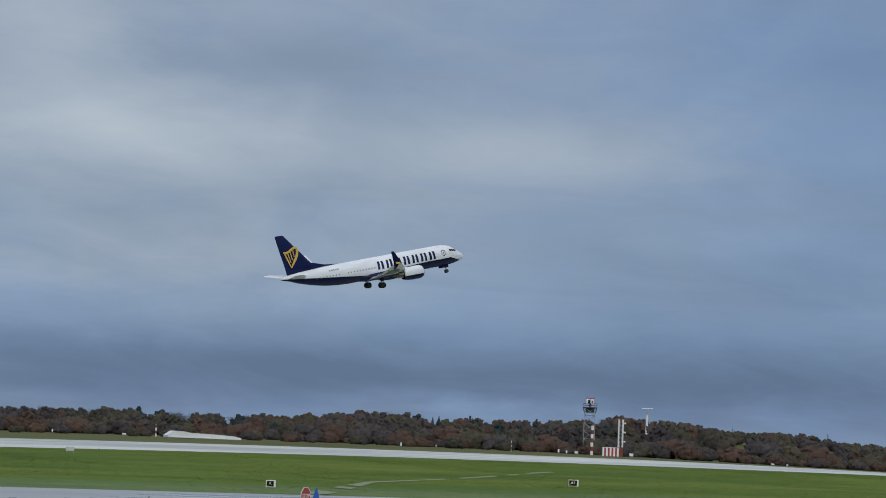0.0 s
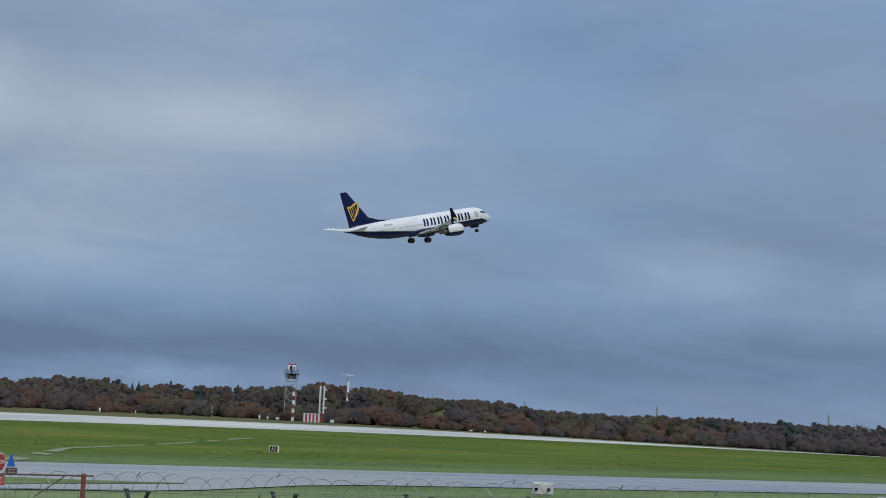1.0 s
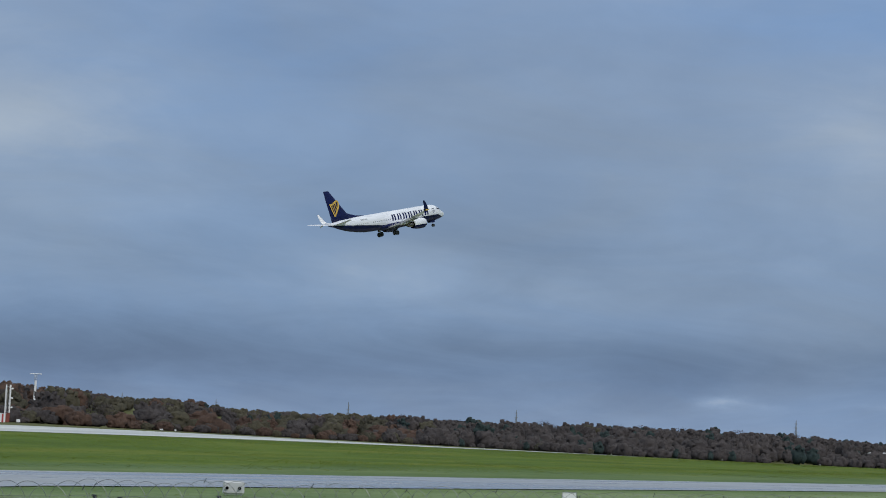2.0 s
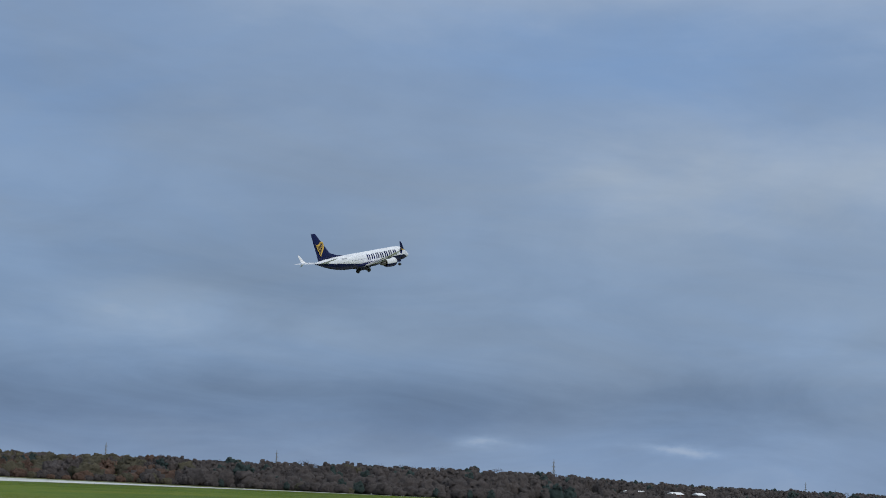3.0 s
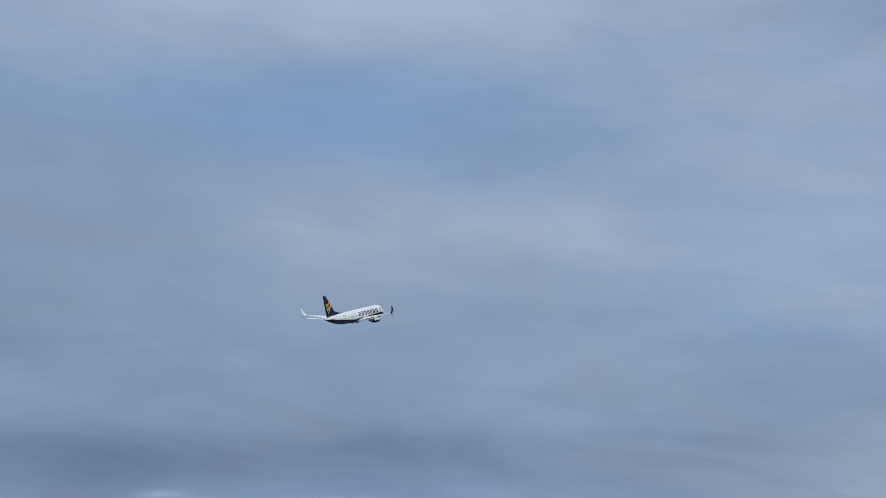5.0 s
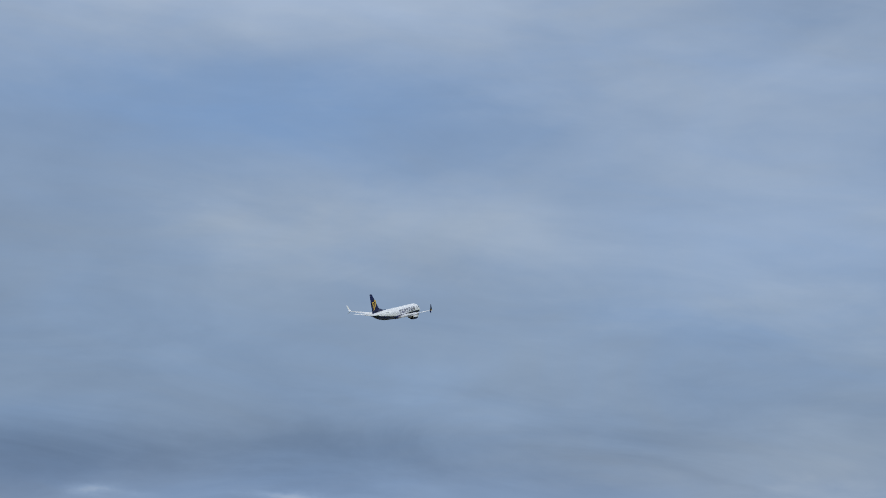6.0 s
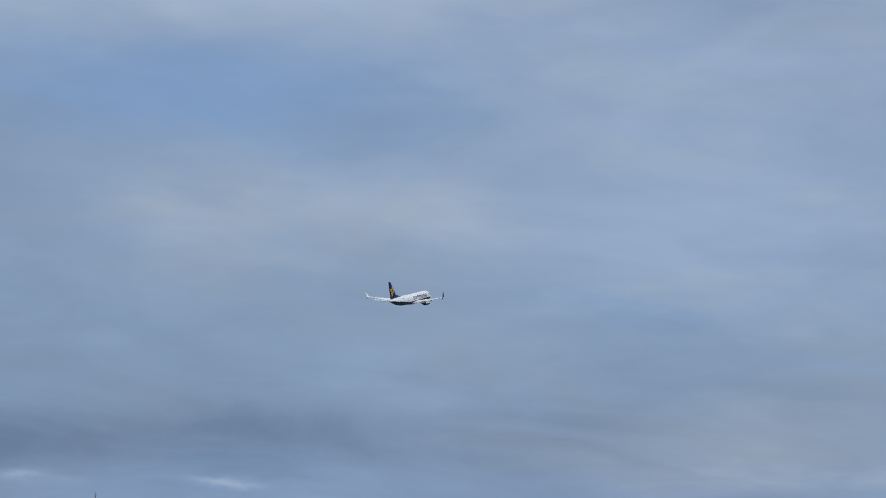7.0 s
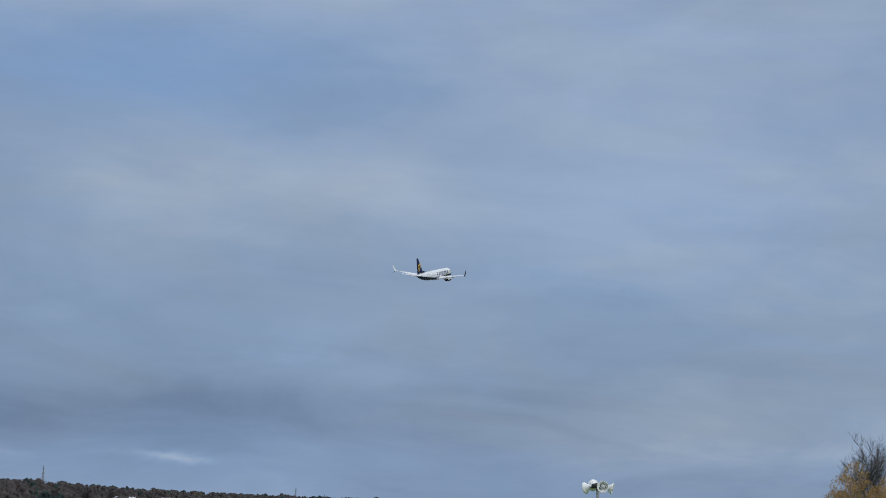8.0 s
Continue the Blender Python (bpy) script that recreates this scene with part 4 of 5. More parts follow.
    for side in (-1, 1):
        piece("nose_gear_door", box(-4.6, side * 0.42, -2.12, 1.7, 0.03, 0.55, 0.01), NAVY, plane, "navy nose gear door")
    gears.append(g)
    return plane, gears


def flight(x, y, z, heading, pitch, bank):
    """Pose of the airliner's nose: heading from +y to the right, pitch up, bank with the port wing up."""
    h, p, b = (radians(a) for a in (heading, pitch, bank))
    f = Vector((math.sin(h) * math.cos(p), math.cos(h) * math.cos(p), math.sin(p)))
    l = Vector((-math.cos(h), math.sin(h), 0))
    u = f.cross(l)
    l, u = l * math.cos(b) + u * math.sin(b), u * math.cos(b) - l * math.sin(b)
    m = Matrix((f, l, u)).transposed().to_4x4()
    m.translation = (x, y, z + EYE)
    return m


AIRLINER, GEARS = build_airliner()


# ---- far verge: radar tower, masts, markers ----
def spot(az, dist, turn=None):
    """Ground place at that bearing and distance from the terrace; things there face the terrace unless turned."""
    s, d = bearing(az, dist)
    x, y = at_plan(s, d)
    return pose(x, y, height(s, d), 0, 0, -az if turn is None else turn)


def banded_pole(name, label, m, tall, r, bands, group=""):
    ob = thing(name, label, "pole", m, group)
    for k in range(bands):
        piece("band", tube([(0, 0, tall * k / bands), (0, 0, tall * (k + 1) / bands)], r, 10), WHITE if k % 2 == 0 else RUSTED, ob, "white band" if k % 2 == 0 else "dull red band")
    piece("cap", box(0, 0, tall + 0.04, r * 2.6, r * 2.6, 0.08, 0.01), STEEL, ob)
    return ob


def lattice(foot, head, tall, panels, r, z0=0.0):
    """Four legs with cross bracing, tapering from foot to head half-width."""
    parts = []
    corner = [(1, 1), (-1, 1), (-1, -1), (1, -1)]
    for k in range(4):
        a, b = corner[k], corner[(k + 1) % 4]
        parts.append(tube([(a[0] * foot, a[1] * foot, z0), (a[0] * head, a[1] * head, z0 + tall)], r, 4))
        for i in range(panels):
            t0, t1 = i / panels, (i + 1) / panels
            w0, w1 = foot + (head - foot) * t0, foot + (head - foot) * t1
            p = [(a[0] * w0, a[1] * w0, z0 + tall * t0), (b[0] * w1, b[1] * w1, z0 + tall * t1), (b[0] * w0, b[1] * w0, z0 + tall * t0), (a[0] * w1, a[1] * w1, z0 + tall * t1)]
            parts += [tube(p[0:2], r * 0.6, 3), tube(p[2:4], r * 0.6, 3), tube([p[3], p[1]], r * 0.6, 3)]
    return joined(*parts)


def build_verge():
    m = spot(4.40, 545)
    z = m.translation.z
    radar = thing("radar_tower", "grey steel lattice radar tower with a railed platform", "tower", m)
    deck = EYE + 545 * math.tan(radians(1.00)) - z
    piece("lattice_frame", lattice(1.55, 1.4, deck, 6, 0.11), HAZYSTEEL, radar)
    piece("platform", box(0, 0, deck, 3.9, 3.9, 0.25, 0.03), DARKSTEEL, radar, "dark platform deck")
    rail = [tube([(x0, y0, deck + h), (x1, y1, deck + h)], 0.05, 4) for h in (0.6, 1.1) for x0, y0, x1, y1 in ((-1.9, -1.9, 1.9, -1.9), (1.9, -1.9, 1.9, 1.9), (1.9, 1.9, -1.9, 1.9), (-1.9, 1.9, -1.9, -1.9))]
    piece("railing", joined(*rail), DARKSTEEL, radar)
    for k in range(8):
        a = k * math.pi / 4
        piece("rail_post", tube([(1.9 * max(-1, min(1, 1.42 * math.cos(a))), 1.9 * max(-1, min(1, 1.42 * math.sin(a))), deck), (1.9 * max(-1, min(1, 1.42 * math.cos(a))), 1.9 * max(-1, min(1, 1.42 * math.sin(a))), deck + 1.1)], 0.05, 4), DARKSTEEL, radar)
    for k in range(4):
        (ax, ay), (bx, by) = ((1.4, 1.4), (-1.4, 1.4), (-1.4, -1.4), (1.4, -1.4))[k], ((1.9, 1.9), (-1.9, 1.9), (-1.9, -1.9), (1.9, -1.9))[k]
        piece("deck_strut", tube([(ax, ay, deck - 1.6), (bx, by, deck - 0.1)], 0.12, 4), DARKSTEEL, radar, "dark deck strut")
    # added solid block, stands in for the dark mass of the tapering truss
    piece("deck_cabin", box(0, 0, deck - 0.75, 2.4, 2.4, 1.2, 0.05), DARKSTEEL, radar, "dark block filling the truss under the deck")
    piece("turntable", tube([(0, 0, deck + 0.1), (0, 0, deck + 1.0)], 0.22, 10), DARKSTEEL, radar)
    piece("radar_panel", box(-0.62, -0.1, deck + 1.62, 0.85, 0.5, 1.35, 0.06), WHITE, radar, "white radar panel")
    piece("radar_panel", box(0.60, -0.1, deck + 1.62, 0.75, 0.5, 1.35, 0.06), WHITE, radar, "white radar panel")
    piece("feed_box", box(-0.30, -0.45, deck + 1.6, 0.5, 0.3, 1.0, 0.06), BLACK, radar, "black feed box")
    piece("feed_box", box(0.62, -0.45, deck + 1.6, 0.35, 0.3, 0.7, 0.06), RED, radar, "red box")
    piece("top_bar", box(0, 0, deck + 2.55, 2.3, 0.3, 0.22, 0.04), RED, radar, "red top bar")
    piece("aerial", joined(tube([(-0.9, 0, deck + 2.6), (-0.9, 0, deck + 3.1)], 0.05, 5), tube([(0.9, 0, deck + 2.6), (0.9, 0, deck + 3.1)], 0.05, 5)), DARKSTEEL, radar, "short dark aerials")
    m = spot(4.49, 480)
    banded_pole("marker_pole", "tall pole painted in red and white bands", m, EYE + 480 * math.tan(radians(0.49)) - m.translation.z, 0.34, 7)
    m = spot(-7.92, 442)
    banded_pole("marker_pole", "short post painted in red and white bands", m, 2.6, 0.18, 4)
    m = spot(2.2, 470)
    banded_pole("marker_pole", "thin red and white marker post", m, 2.4, 0.06, 5)
    # striped equipment hut
    hut = thing("equipment_hut", "low hut painted in red and white vertical stripes", "hut", spot(5.03, 480))
    for k in range(9):
        piece("stripe_panel", box(-1.95 + (k + 0.5) * 0.433, 0, 1.0, 0.43, 2.4, 2.0, 0.01), RED if k % 2 else WHITE, hut, "red panel" if k % 2 else "white panel")
    piece("hut_roof", box(0, 0, 2.06, 4.1, 2.6, 0.12, 0.02), WHITE, hut, "white flat roof")
    m = spot(5.30, 492)
    mast = thing("glidepath_mast", "twin white panelled antenna mast on a red base", "mast", m)
    top = EYE + 492 * math.tan(radians(0.70)) - m.translation.z
    for x in (-0.42, 0.42):
        piece("mast_panel", box(x, 0, top / 2 + 1.1, 0.50, 0.4, top - 2.2, 0.03), WHITE, mast, "white mast panel")
    piece("mast_core", lattice(0.32, 0.28, top, 9, 0.05), DARKSTEEL, mast, "dark lattice core")
    piece("mast_base", box(0, 0, 1.1, 1.3, 1.2, 2.2, 0.04), RUSTED, mast, "red base cabinet")
    for z in (top * 0.4, top * 0.65, top * 0.9):
        piece("aerial", box(0.95, -0.2, z, 0.5, 0.3, 0.35, 0.04), WHITE, mast)
    m = spot(6.03, 600)
    post = thing("surveillance_mast", "white tapering mast with a wide bar antenna", "mast", m)
    top = EYE + 600 * math.tan(radians(1.03)) - m.translation.z
    piece("column", tube([(0, 0, 0), (0, 0, top * 0.25), (0, 0, top * 0.36), (0, 0, top * 0.48), (0, 0, top * 0.86)], [0.9, 0.85, 0.6, 0.38, 0.33], 12), WHITE, post, "white tapering column")
    piece("neck", lattice(0.36, 0.36, top * 0.13, 3, 0.05, top * 0.86), STEEL, post)
    piece("bar_antenna", box(0, 0, top + 0.1, 3.4, 0.5, 0.24, 0.06), WHITE, post, "white bar antenna")
    # long low covered structure beside the runway
    m = spot(-6.6, 440, -HEAD_DEG + 90 - 3)
    shed = thing("covered_shed", "long low white sheeted shed on the verge", "shed", m)
    prof = [(-8.4, 0.0), (-8.4, 0.45), (-7.7, 1.0), (-6.9, 1.45), (-4.6, 1.40), (-3.2, 1.15), (3.5, 0.95), (6.5, 0.78), (8.4, 0.4), (8.4, 0.0)]
    piece("cover", prism(prof, 3.2), ROOFW, shed, "white sheet cover")
    piece("skirt", box(0.2, -1.7, 0.22, 16.0, 0.12, 0.35, 0.02), WHITE, shed)
    for x in (-2.2, 1.6, 4.9):
        piece("prop", box(x, -1.9, 0.2, 0.35, 0.3, 0.5, 0.03), ROOFW, shed)
    # small white boards and boxes along the verge
    for az, dist, w, h, dark in ((-10.45, 445, 0.85, 0.6, 0), (-10.8, 445, 0.3, 0.6, 0), (-8.8, 440, 1.0, 0.35, 0), (-0.95, 452, 0.40, 0.75, 1), (0.05, 462, 0.2, 0.5, 0), (3.55, 476, 0.4, 0.8, 0), (3.78, 476, 0.35, 0.6, 0), (4.06, 478, 0.8, 0.5, 0), (5.62, 482, 0.9, 0.7, 0), (9.6, 500, 0.8, 0.3, 0), (10.0, 504, 0.5, 0.3, 0)):
        mk = thing("marker_board", "small white marker board on the grass verge", "marker", spot(az, dist), "verge markers")
        piece("board", box(0, 0, h * 0.6 + 0.15, w, 0.12, h, 0.02), WHITE, mk, "white board")
        piece("stake", box(0, 0.1, 0.25, 0.1, 0.1, 0.6, 0.01), STEEL, mk)
        if dark:
            piece("side_box", box(w * 0.9, 0, h * 0.6, w * 0.7, 0.2, h, 0.02), BLACK, mk, "black box")
    # low edge lights of the runway
    first = None
    for k in range(14):
        s = 60 + 45 * k
        x, y = at_plan(s, 304.5)
        m = pose(x, y, height(s, 304.5))
        if first is None:
            first = thing("edge_light", "small runway edge light on a short stem", "light", m, "runway edge lights")
            piece("stem", tube([(0, 0, 0), (0, 0, 0.25)], 0.05, 6), STEEL, first)
            piece("lens", tube([(0, 0, 0.25), (0, 0, 0.38), (0, 0, 0.42)], [0.11, 0.10, 0.03], 8), WHITE, first, "pale lens")
        else:
            copy_thing(first, m)
    for az, dist, w in ((29.75, 880, 4), (30.05, 884, 3.6), (31.05, 905, 5), (31.7, 910, 3.4)):
        b = thing("farm_shed", "small white-roofed shed among far trees", "shed", spot(az, dist, -HEAD_DEG + 60))
        base = EYE + dist * math.tan(radians(-0.16)) - b.matrix_basis.translation.z - 1.0
        piece("shed_wall", box(0, 0, base / 2, w, 6, base), BROWN, b, "dark brown walls")
        piece("shed_roof", loft([[(-w / 2 - 0.3, -3.4, base), (-w / 2 - 0.3, 0, base + 1.0), (-w / 2 - 0.3, 3.4, base)], [(w / 2 + 0.3, -3.4, base), (w / 2 + 0.3, 0, base + 1.0), (w / 2 + 0.3, 3.4, base)]]), WHITE, b, "white pitched roof")
    first = None
    for az, top_el in ((8.45, 0.62), (11.1, 0.55), (14.87, 0.62), (19.68, 0.60), (27.59, 0.64), (34.68, 0.26), (35.5, 0.08)):
        m = spot(az, 2600)
        tall = EYE + 2600 * math.tan(radians(top_el)) - m.translation.z
        if first is None:
            first = thing("power_pylon", "distant grey steel lattice electricity pylon", "pylon", m, "power line")
            piece("lattice_body", lattice(2.6, 0.9, 26, 6, 0.28), HAZYSTEEL, first)
            piece("peak", lattice(0.9, 0.2, 14, 4, 0.22, 26), HAZYSTEEL, first)
            for z, w in ((27, 4.2), (31.5, 3.6), (36, 2.8)):
                piece("crossarm", joined(tube([(-w, 0, z), (0, 0, z + 0.9), (w, 0, z)], 0.2, 3), tube([(-w, 0, z), (w, 0, z)], 0.2, 3)), HAZYSTEEL, first)
            ob = first
        else:
            ob = copy_thing(first, m)
        ob.matrix_basis = m @ pose(0, 0, 0, 0, 0, 25) @ Matrix.Diagonal((tall / 58, tall / 58, tall / 40, 1))


HEAD_DEG = 61.5
build_verge()


# ---- taxiway signs and boards ----
def lettering(text, size, material, parent, m, label=""):
    cu = bpy.data.curves.new("lettering", "FONT")
    cu.body, cu.size, cu.extrude, cu.align_x, cu.align_y = text, size, 0.004, "CENTER", "CENTER"
    tmp = new("lettering_source", cu)
    me = bpy.data.meshes.new_from_object(tmp.evaluated_get(bpy.context.evaluated_depsgraph_get()))
    bpy.data.objects.remove(tmp)
    me.materials.clear()
    me.materials.append(material)
    ob = new("lettering", me)
    ob.parent, ob.matrix_basis = parent, m
    return tagged(ob, label)


FRONT = pose(0, 0, 0, 90)


def location_sign(text, az, dist, w, h, lift):
    m = spot(az, dist)
    sign = thing("taxiway_sign", "black taxiway location sign with pale border and letters", "sign", m)
    cz = lift + h / 2
    piece("panel", box(0, 0, cz, w, 0.22, h, 0.02), YELLOW, sign, "pale yellow border panel")
    piece("face", box(0, -0.115, cz, w - 0.12, 0.02, h - 0.12, 0.004), BLACK, sign, "black sign face")
    lettering(text, h * 0.60, YELLOW, sign, pose(0, -0.135, cz) @ FRONT, "pale sign letters")
    piece("end_cap", box(w / 2 + 0.05, 0.02, cz, 0.1, 0.26, h + 0.02, 0.01), WHITE, sign, "white end cap")
    for x in (-w * 0.35, w * 0.35):
        piece("leg", tube([(x, 0, 0), (x, 0, lift)], 0.04, 6), STEEL, sign)
    return sign


def build_signs():
    location_sign("A3", 4.0, 219, 0.98, 0.70, 0.12)
    location_sign("A", -4.62, 170, 0.72, 0.58, 0.10)
    b = thing("distance_board", "plain pale grey board on short legs beside the runway", "board", spot(-10.28, 296))
    piece("board", box(0, 0, 0.55, 1.25, 0.12, 0.62, 0.02), WINGGREY, b, "pale board")
    for x in (-0.5, 0.5):
        piece("leg", tube([(x, 0.05, 0), (x, 0.05, 0.5)], 0.04, 6), STEEL, b)
    b = thing("notice_board", "blank white board on legs in the turf", "board", spot(21.28, 149))
    z = b.matrix_basis.translation.z
    zc = EYE - 149 * math.tan(radians(1.775)) - z
    piece("board", box(0, 0, zc, 1.02, 0.05, 0.60, 0.01), WHITE, b, "white board")
    piece("frame", joined(box(0, -0.03, zc + 0.3, 1.06, 0.06, 0.04), box(0, -0.03, zc - 0.3, 1.06, 0.06, 0.04), box(-0.52, -0.03, zc, 0.04, 0.06, 0.6), box(0.52, -0.03, zc, 0.04, 0.06, 0.6)), STEEL, b)
    for x in (-0.4, 0.4):
        piece("leg", tube([(x, 0.04, 0), (x, 0.04, zc)], 0.03, 6), STEEL, b)
    g = thing("guard_light", "pale grey cabinet with two dark round lamps", "light", spot(11.72, 132))
    zc = EYE - 132 * math.tan(radians(1.93)) - g.matrix_basis.translation.z
    piece("cabinet", box(0, 0, zc, 1.42, 0.35, 0.88, 0.12), WINGGREY, g, "pale grey cabinet")
    for x in (-0.42, 0.40):
        piece("lamp_hood", moved(lathe([(-0.2, 0.10), (0.0, 0.11), (0.0, 0.08), (-0.02, 0.01)], 14), pose(x, -0.2, zc - 0.02, 0, 0, 90)), BLACK, g, "dark lamp hood")
    for x in (-0.5, 0.5):
        piece("leg", tube([(x, 0, -0.1), (x, 0, zc - 0.4)], 0.06, 6), STEEL, g)
    # sign cluster by the barrier
    stop = thing("stop_sign", "red octagonal stop sign turned half away", "sign", spot(-3.60, 104, 3.6 + 58))
    z = stop.matrix_basis.translation.z
    zc = EYE - 104 * math.tan(radians(1.86)) - z
    octo = [(0.50 * math.cos(math.pi / 8 + k * math.pi / 4), zc + 0.50 * math.sin(math.pi / 8 + k * math.pi / 4)) for k in range(8)]
    inner = [(x * 0.91, zc + (y - zc) * 0.91) for x, y in octo]
    piece("plate", prism(octo, 0.02), WHITE, stop, "white sign rim")
    piece("face", prism(inner, 0.02, pose(0, -0.012, 0)), RED, stop, "red sign face")
    lettering("STOP", 0.30, WHITE, stop, pose(0, -0.026, zc) @ FRONT, "white stop lettering")
    piece("post", tube([(0, 0.04, -0.1), (0, 0.04, zc + 0.2)], 0.04, 8), RED, stop, "red post")
    tri = thing("triangle_sign", "blue triangular marker over a brown board", "sign", spot(-3.30, 104, 3.3 + 15))
    zt = EYE - 104 * math.tan(radians(1.62)) - tri.matrix_basis.translation.z
    piece("triangle", prism([(-0.21, zt - 0.64), (0.21, zt - 0.64), (0.03, zt), (-0.03, zt)], 0.03), BLUE, tri, "blue triangle")
    piece("board", box(0.03, -0.02, zt - 0.86, 0.60, 0.03, 0.34, 0.01), BROWN, tri, "brown board")
    for k in range(2):
        piece("text_bar", box(0.03, -0.04, zt - 0.80 - 0.12 * k, 0.36, 0.006, 0.025), GEARGREY, tri, "dull unreadable line")
    piece("post", tube([(0, 0.03, -0.1), (0, 0.03, zt - 0.6)], 0.035, 8), STEEL, tri)
    # barrier gate across the access road
    (s0, d0), (s1, d1) = bearing(-4.66, 100.6), bearing(-1.28, 103.4)
    (x0, y0), (x1, y1) = at_plan(s0, d0), at_plan(s1, d1)
    span = math.hypot(x1 - x0, y1 - y0)
    turn = math.degrees(math.atan2(y1 - y0, x1 - x0))
    gate = thing("barrier_gate", "rusty red swing barrier gate with a diagonal brace", "gate", pose(x0, y0, height(s0, d0), 0, 0, turn))
    rail = 1.12
    piece("hinge_post", box(0, 0, rail / 2, 0.17, 0.17, rail + 0.06, 0.015), RUSTED, gate, "red hinge post")
    piece("hinge_post", box(0.16, 0.1, rail / 2 - 0.05, 0.10, 0.10, rail - 0.1, 0.01), RUSTED, gate)
    piece("latch_post", box(span, 0, rail / 2 + 0.05, 0.19, 0.19, rail + 0.15, 0.015), RUSTED, gate, "red latch post")
    piece("rail", box(span / 2 + 0.15, 0, rail, span + 0.8, 0.07, 0.08, 0.01), BROWN, gate, "dark top rail")
    piece("brace", tube([(span * 0.60, 0, 0.05), (span * 0.84, 0, rail - 0.05)], 0.035, 6), BROWN, gate, "thin diagonal brace")
    piece("notice", box(span * 0.29, -0.06, rail - 0.30, 0.76, 0.03, 0.50, 0.01), RED, gate, "red notice plate")
    for k in range(3):
        piece("text_bar", box(span * 0.29, -0.08, rail - 0.16 - 0.13 * k, 0.50 - 0.1 * (k % 2), 0.006, 0.028), ROOFW, gate, "pale unreadable line")


build_signs()


# ---- perimeter fence ----
def build_fence():
    fh = radians(64)
    ex, ey = math.sin(fh), math.cos(fh)
    fence = thing("perimeter_fence", "tall dark steel security fence with razor coil in forked tops", "fence", pose(-ey * 32, ex * 32, 0, 0, 0, 90 - 64))
    first = -17.32
    posts = [first + 2.985 * k + 0.25 for k in range(22)]
    ground = 0.42
    tip, fork = 3.46, 2.90
    post_geo, arm = tube([(0, 0, 0), (0, 0, fork - ground)], 0.05, 8), 0.48
    pm, am = None, None
    for x in posts:
        drop = 0.28 * ease(26, 33, x)
        if pm is None:
            p = piece("post", post_geo, DARKSTEEL, fence, "", pose(x, 0, ground))
            pm = p.data
        else:
            p = new("post", pm)
            p.parent, p.matrix_basis = fence, pose(x, 0, ground - drop)
        for side in (-1, 1):
            if am is None:
                a = piece("fork_arm", joined(tube([(0, 0, 0), (0, arm * 0.9, 0.56)], 0.036, 4), box(0, arm * 0.9, 0.56, 0.07, 0.07, 0.03)), DARKSTEEL, p, "", pose(0, 0, fork - ground - 0.02, 0, 0, 0))
                am = a.data
            else:
                a = new("fork_arm", am)
                a.parent, a.matrix_basis = p, pose(0, 0, fork - ground - 0.02, 0, 0, 0 if side > 0 else 180)
    x0, x1 = posts[0], posts[-1]
    for f in (0.45, 0.95):
        for side in (-1, 1):
            pts = [(x0 + (x1 - x0) * k / 84, side * arm * 0.9 * f, fork - 0.28 * ease(26, 33, x0 + (x1 - x0) * k / 84) + 0.56 * f - 0.012 * math.sin(k * math.pi / 4) ** 2) for k in range(85)]
            piece("barbed_strand", tube(pts, 0.005, 3), WIRE, fence, "thin barbed strand")
    for z in (2.6, 1.7, 0.8):
        piece("line_wire", tube([(x0, 0.05, z), (x1, 0.05, z)], 0.006, 3), WIRE, fence)
    # razor coil: one long uneven helix lying in the forks
    rng = random.Random(3)
    pts, turns = [], int((x1 - x0) / 0.44)
    for k in range(turns * 18):
        a = 2 * math.pi * k / 18
        x = x0 + 0.44 * k / 18
        w = noise.noise((x * 0.9, 0, 0))
        sag = 0.05 * math.sin((x - x0) / 2.985 * math.pi) ** 2
        r = 0.345 + 0.06 * noise.noise((x * 1.3, 5, 0))
        lean = -(0.10 + 0.05 * noise.noise((x * 0.7, 2, 0))) * math.cos(a)
        pts.append((x + lean, r * math.cos(a) * 0.95, 3.42 - 0.13 * ease(24, 40, x) - sag + 0.05 * w + r * math.sin(a)))
    piece("razor_coil", tube(pts, 0.0055, 3), WIRE, fence, "dull looping razor wire")
    clips = [tube([(pts[k][0] - 0.03, pts[k][1], pts[k][2] - 0.05), (pts[k][0] + 0.03, pts[k][1], pts[k][2] + 0.05)], 0.008, 4) for k in range(5, len(pts), 31)]
    tagged(piece("coil_clips", joined(*clips), DARKSTEEL, fence, "small dark coil clips"), kind="stuff")


build_fence()


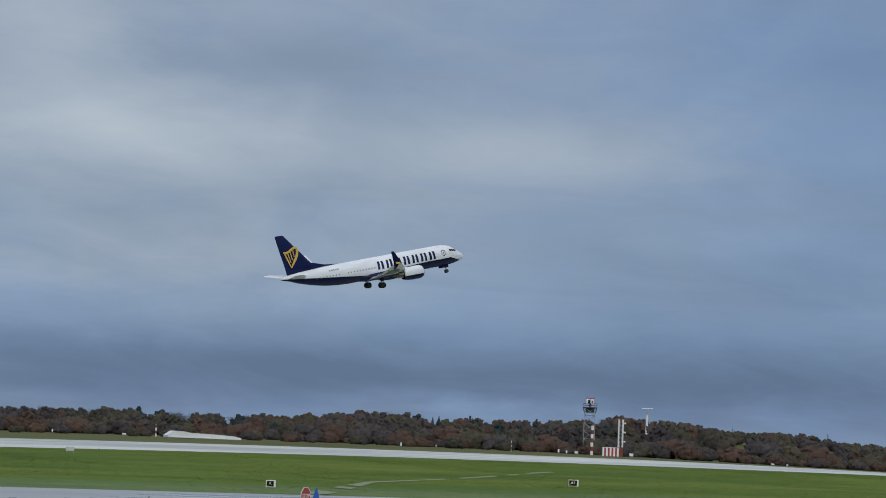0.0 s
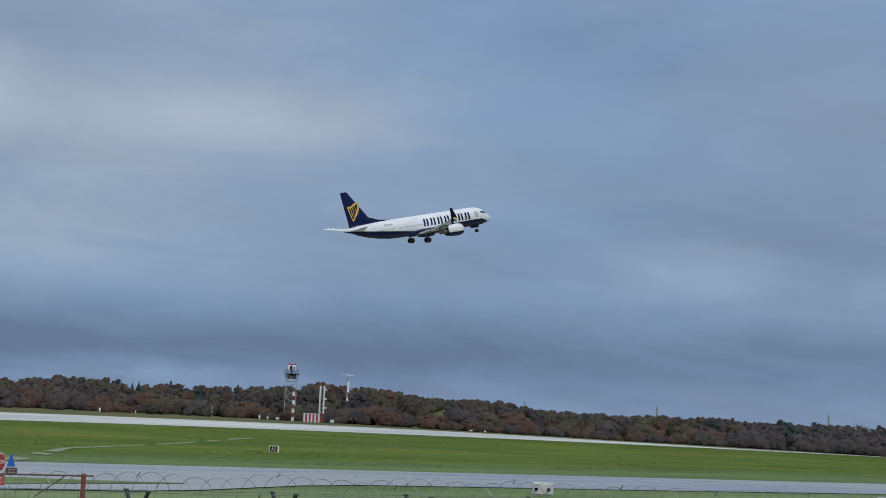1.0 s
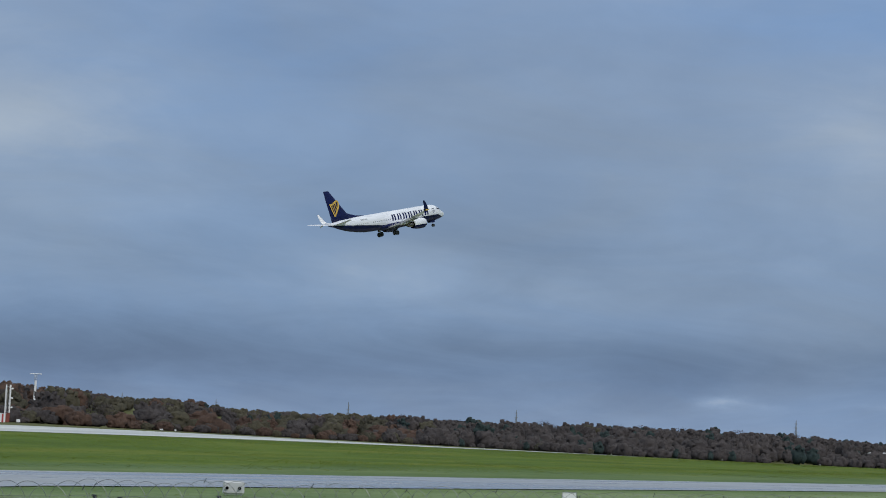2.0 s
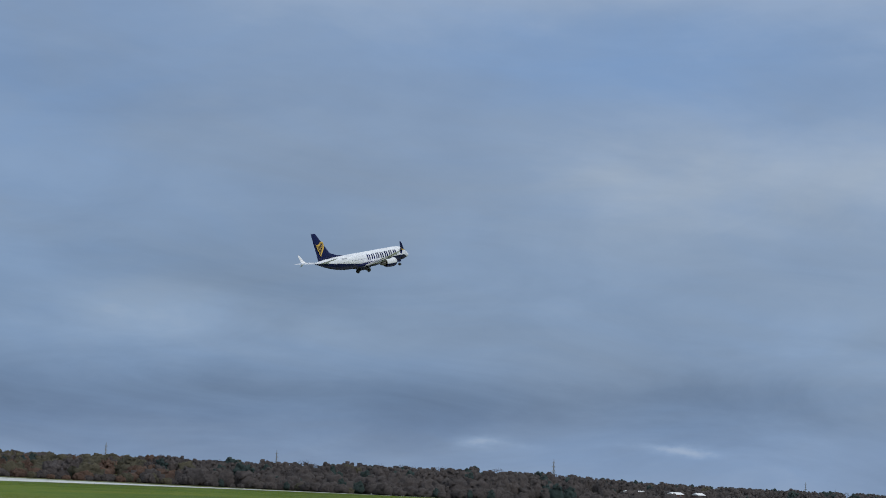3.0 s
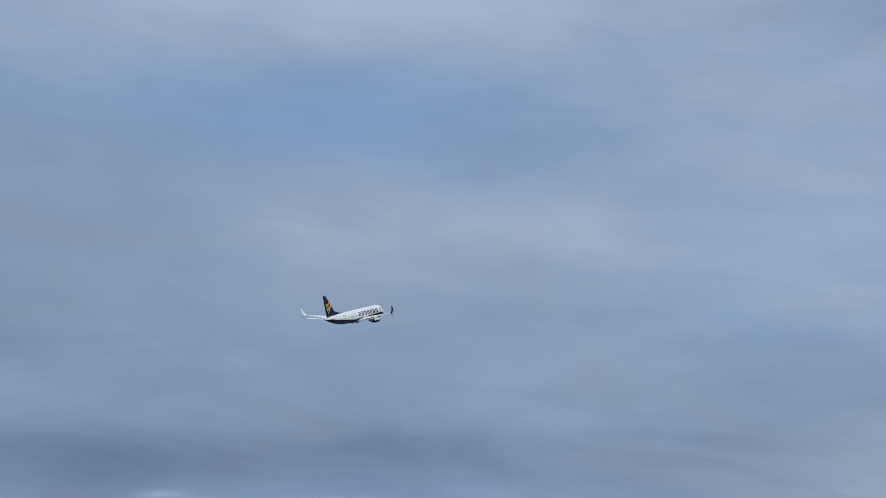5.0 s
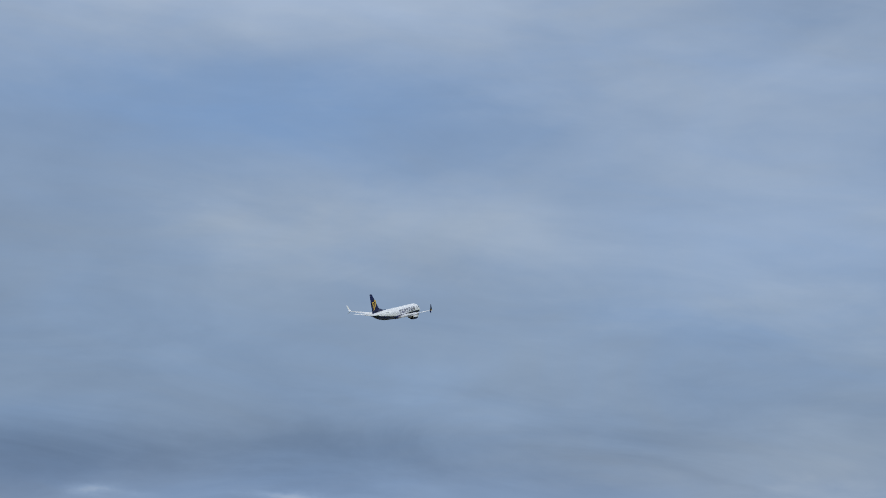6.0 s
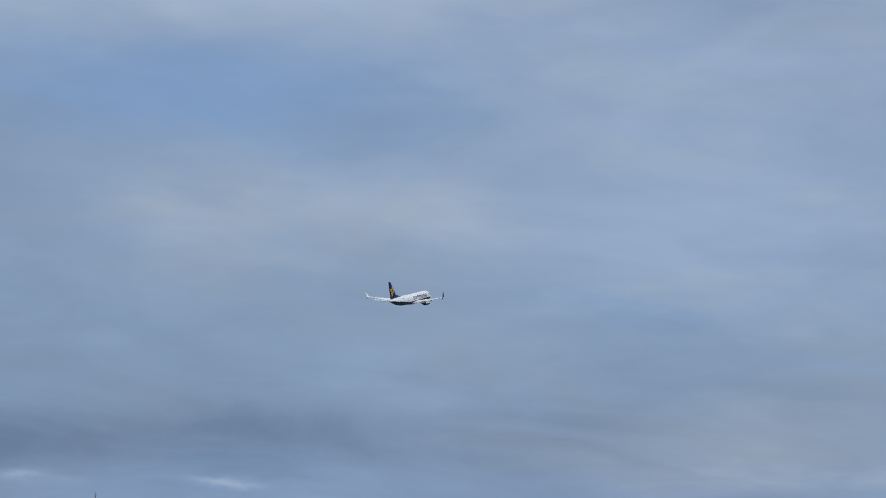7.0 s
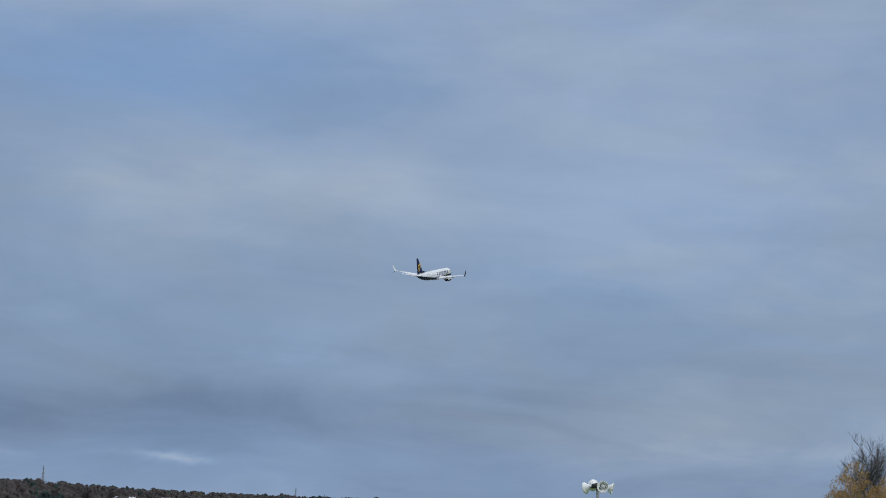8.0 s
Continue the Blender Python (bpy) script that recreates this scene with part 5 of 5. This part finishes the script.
# ---- loudspeakers and the near trees ----
def build_speakers():
    m = spot(43.27, 64)
    zc = EYE + 64 * math.tan(radians(0.54)) - m.translation.z
    ob = thing("loudspeaker_pole", "thin pole with a ring of white horn loudspeakers", "loudspeaker", m)
    piece("pole", tube([(0, 0, -0.1), (0, 0, zc - 0.05)], [0.06, 0.045], 10), STEEL, ob, "grey pole")
    piece("bracket", joined(tube([(-0.24, 0, zc - 0.05), (0.24, 0, zc - 0.05)], 0.025, 6), tube([(0, -0.30, zc - 0.05), (0, 0.30, zc - 0.05)], 0.025, 6), box(0, 0, zc - 0.05, 0.12, 0.12, 0.16, 0.02)), DARKSTEEL, ob, "dark bracket")
    bell = [(0.0, 0.06), (0.09, 0.07), (0.17, 0.11), (0.24, 0.165), (0.27, 0.19), (0.285, 0.185), (0.25, 0.15), (0.18, 0.09), (0.12, 0.06)]
    for x, y, rz, tilt in ((0.12, -0.14, -82, 4), (-0.17, 0.02, 150, 14), (0.20, 0.06, -8, 14), (-0.05, 0.15, 112, -6)):
        turn = pose(x, y, zc, 0, tilt, rz)
        horn = piece("horn", lathe(bell, 24), WHITE, ob, "white horn bell", turn, True)
        piece("re_entrant_cone", lathe([(0.10, 0.05), (0.22, 0.055), (0.27, 0.075), (0.29, 0.06), (0.295, 0.01)], 16), WINGGREY, horn, "grey inner cone", smooth=True)
        piece("driver", lathe([(-0.17, 0.01), (-0.17, 0.07), (-0.02, 0.075), (0.02, 0.05)], 14), DARKSTEEL, horn, "dark driver unit", smooth=True)


def twigs(rng, base, way, length, radius, depth, out):
    """Branches that fork into ever finer twigs."""
    end = base + way * length
    bend = base.lerp(end, 0.5) + Vector((rng.uniform(-1, 1), rng.uniform(-1, 1), rng.uniform(-0.5, 0.5))) * length * 0.07
    out.append(tube([base, bend, end], [radius, radius * 0.8, radius * 0.55], 5 if depth > 2 else 3, False))
    if depth == 0:
        return
    for k in range(5 if depth > 3 else 4):
        t = rng.uniform(0.4, 1.0)
        turn = Vector((rng.uniform(-1, 1), rng.uniform(-1, 1), rng.uniform(-0.28, 0.8)))
        d = (way * 0.95 + turn * 1.0 + Vector((0, 0, 0.05))).normalized()
        twigs(rng, base.lerp(end, t), d, length * rng.uniform(0.50, 0.68), radius * 0.5, depth - 1, out)


def build_near_trees():
    rng = random.Random(11)
    for az, dist, tall in ((50.42, 150, 5.35), (51.15, 152, 5.4), (52.3, 150, 5.0)):
        ob = thing("bare_tree", "tall bare broadleaf tree with fine upright twigs", "tree", spot(az, dist), "trees by the terrace")
        out = []
        twigs(rng, Vector((0, 0, -0.1)), Vector((0, 0, 1)), tall, 0.17, 5, out)
        piece("trunk", joined(*out), GREYBARK, ob, "grey bare branches")
    nrng = np.random.default_rng(9)
    for az, dist, tall, wide in ((50.30, 146, 8.0, 4.4), (51.5, 146, 7.2, 4.2), (53.0, 147, 7.6, 4.2)):
        ob = thing("golden_tree", "autumn tree holding thin golden leaves", "tree", spot(az, dist), "trees by the terrace")
        piece("trunk", limbs(nrng, tall * 0.9, wide * 0.5, 12, 0.12), BARK, ob)
        lobes = []
        for k in range(22):
            a, r = k * 2.4, wide * 0.40 * math.sqrt(k / 22)
            z = tall * (0.35 + 0.52 * nrng.random() * (1.15 - r / wide))
            s = wide * (0.13 + 0.10 * nrng.random())
            lobes.append(((math.cos(a) * r, math.sin(a) * r, z), (s, s, s * 1.1)))
        leaves = leaf_cloud(nrng, lobes, 17000, 0.055)[0]
        piece("crown", (leaves, np.arange(len(leaves)).reshape(-1, 4).tolist()), GOLD, ob, "golden leaves")


build_speakers()
build_near_trees()


# ---- what moves ----
def motions():
    walk(AIRLINER, [
        (0.0, flight(3.7, 379.3, 35.32, 60.8, 14.0, 2.1)), (0.5, flight(38.9, 400.4, 39.62, 60.8, 13.0, 2.0)), (1.0, flight(73.1, 420.8, 43.82, 60.8, 12.6, 0.9)),
        (1.5, flight(108.6, 440.9, 48.42, 60.8, 12.8, -1.3)), (3.0, flight(214.6, 501.7, 61.52, 62.0, 13.0, -3.8)), (3.5, flight(251.2, 522.3, 66.32, 62.3, 13.4, -2.4)),
        (4.5, flight(324.1, 565.6, 74.82, 62.2, 13.7, -0.3)), (6.0, flight(434.3, 631.0, 88.22, 62.6, 13.0, 0.8)), (7.0, flight(504.7, 673.3, 96.62, 62.9, 12.5, 1.9)),
        (8.0, flight(576.6, 714.6, 105.62, 62.9, 11.5, 4.6))])
    for gear, side in zip(GEARS, (-1, 1)):
        home = (-19.7, side * 2.86, -1.28)
        walk(gear, [(t, pose(*home, side * -a)) for t, a in ((0.0, 0), (1.5, 0), (1.9, 4), (3.0, 38), (3.5, 44), (4.5, 56), (5.6, 88), (8.0, 88))])
    walk(GEARS[2], [(t, pose(-4.1, 0, -1.72, 0, -a)) for t, a in ((0.0, 0), (2.6, 0), (3.5, 14), (4.5, 66), (5.2, 96), (8.0, 96))])


motions()
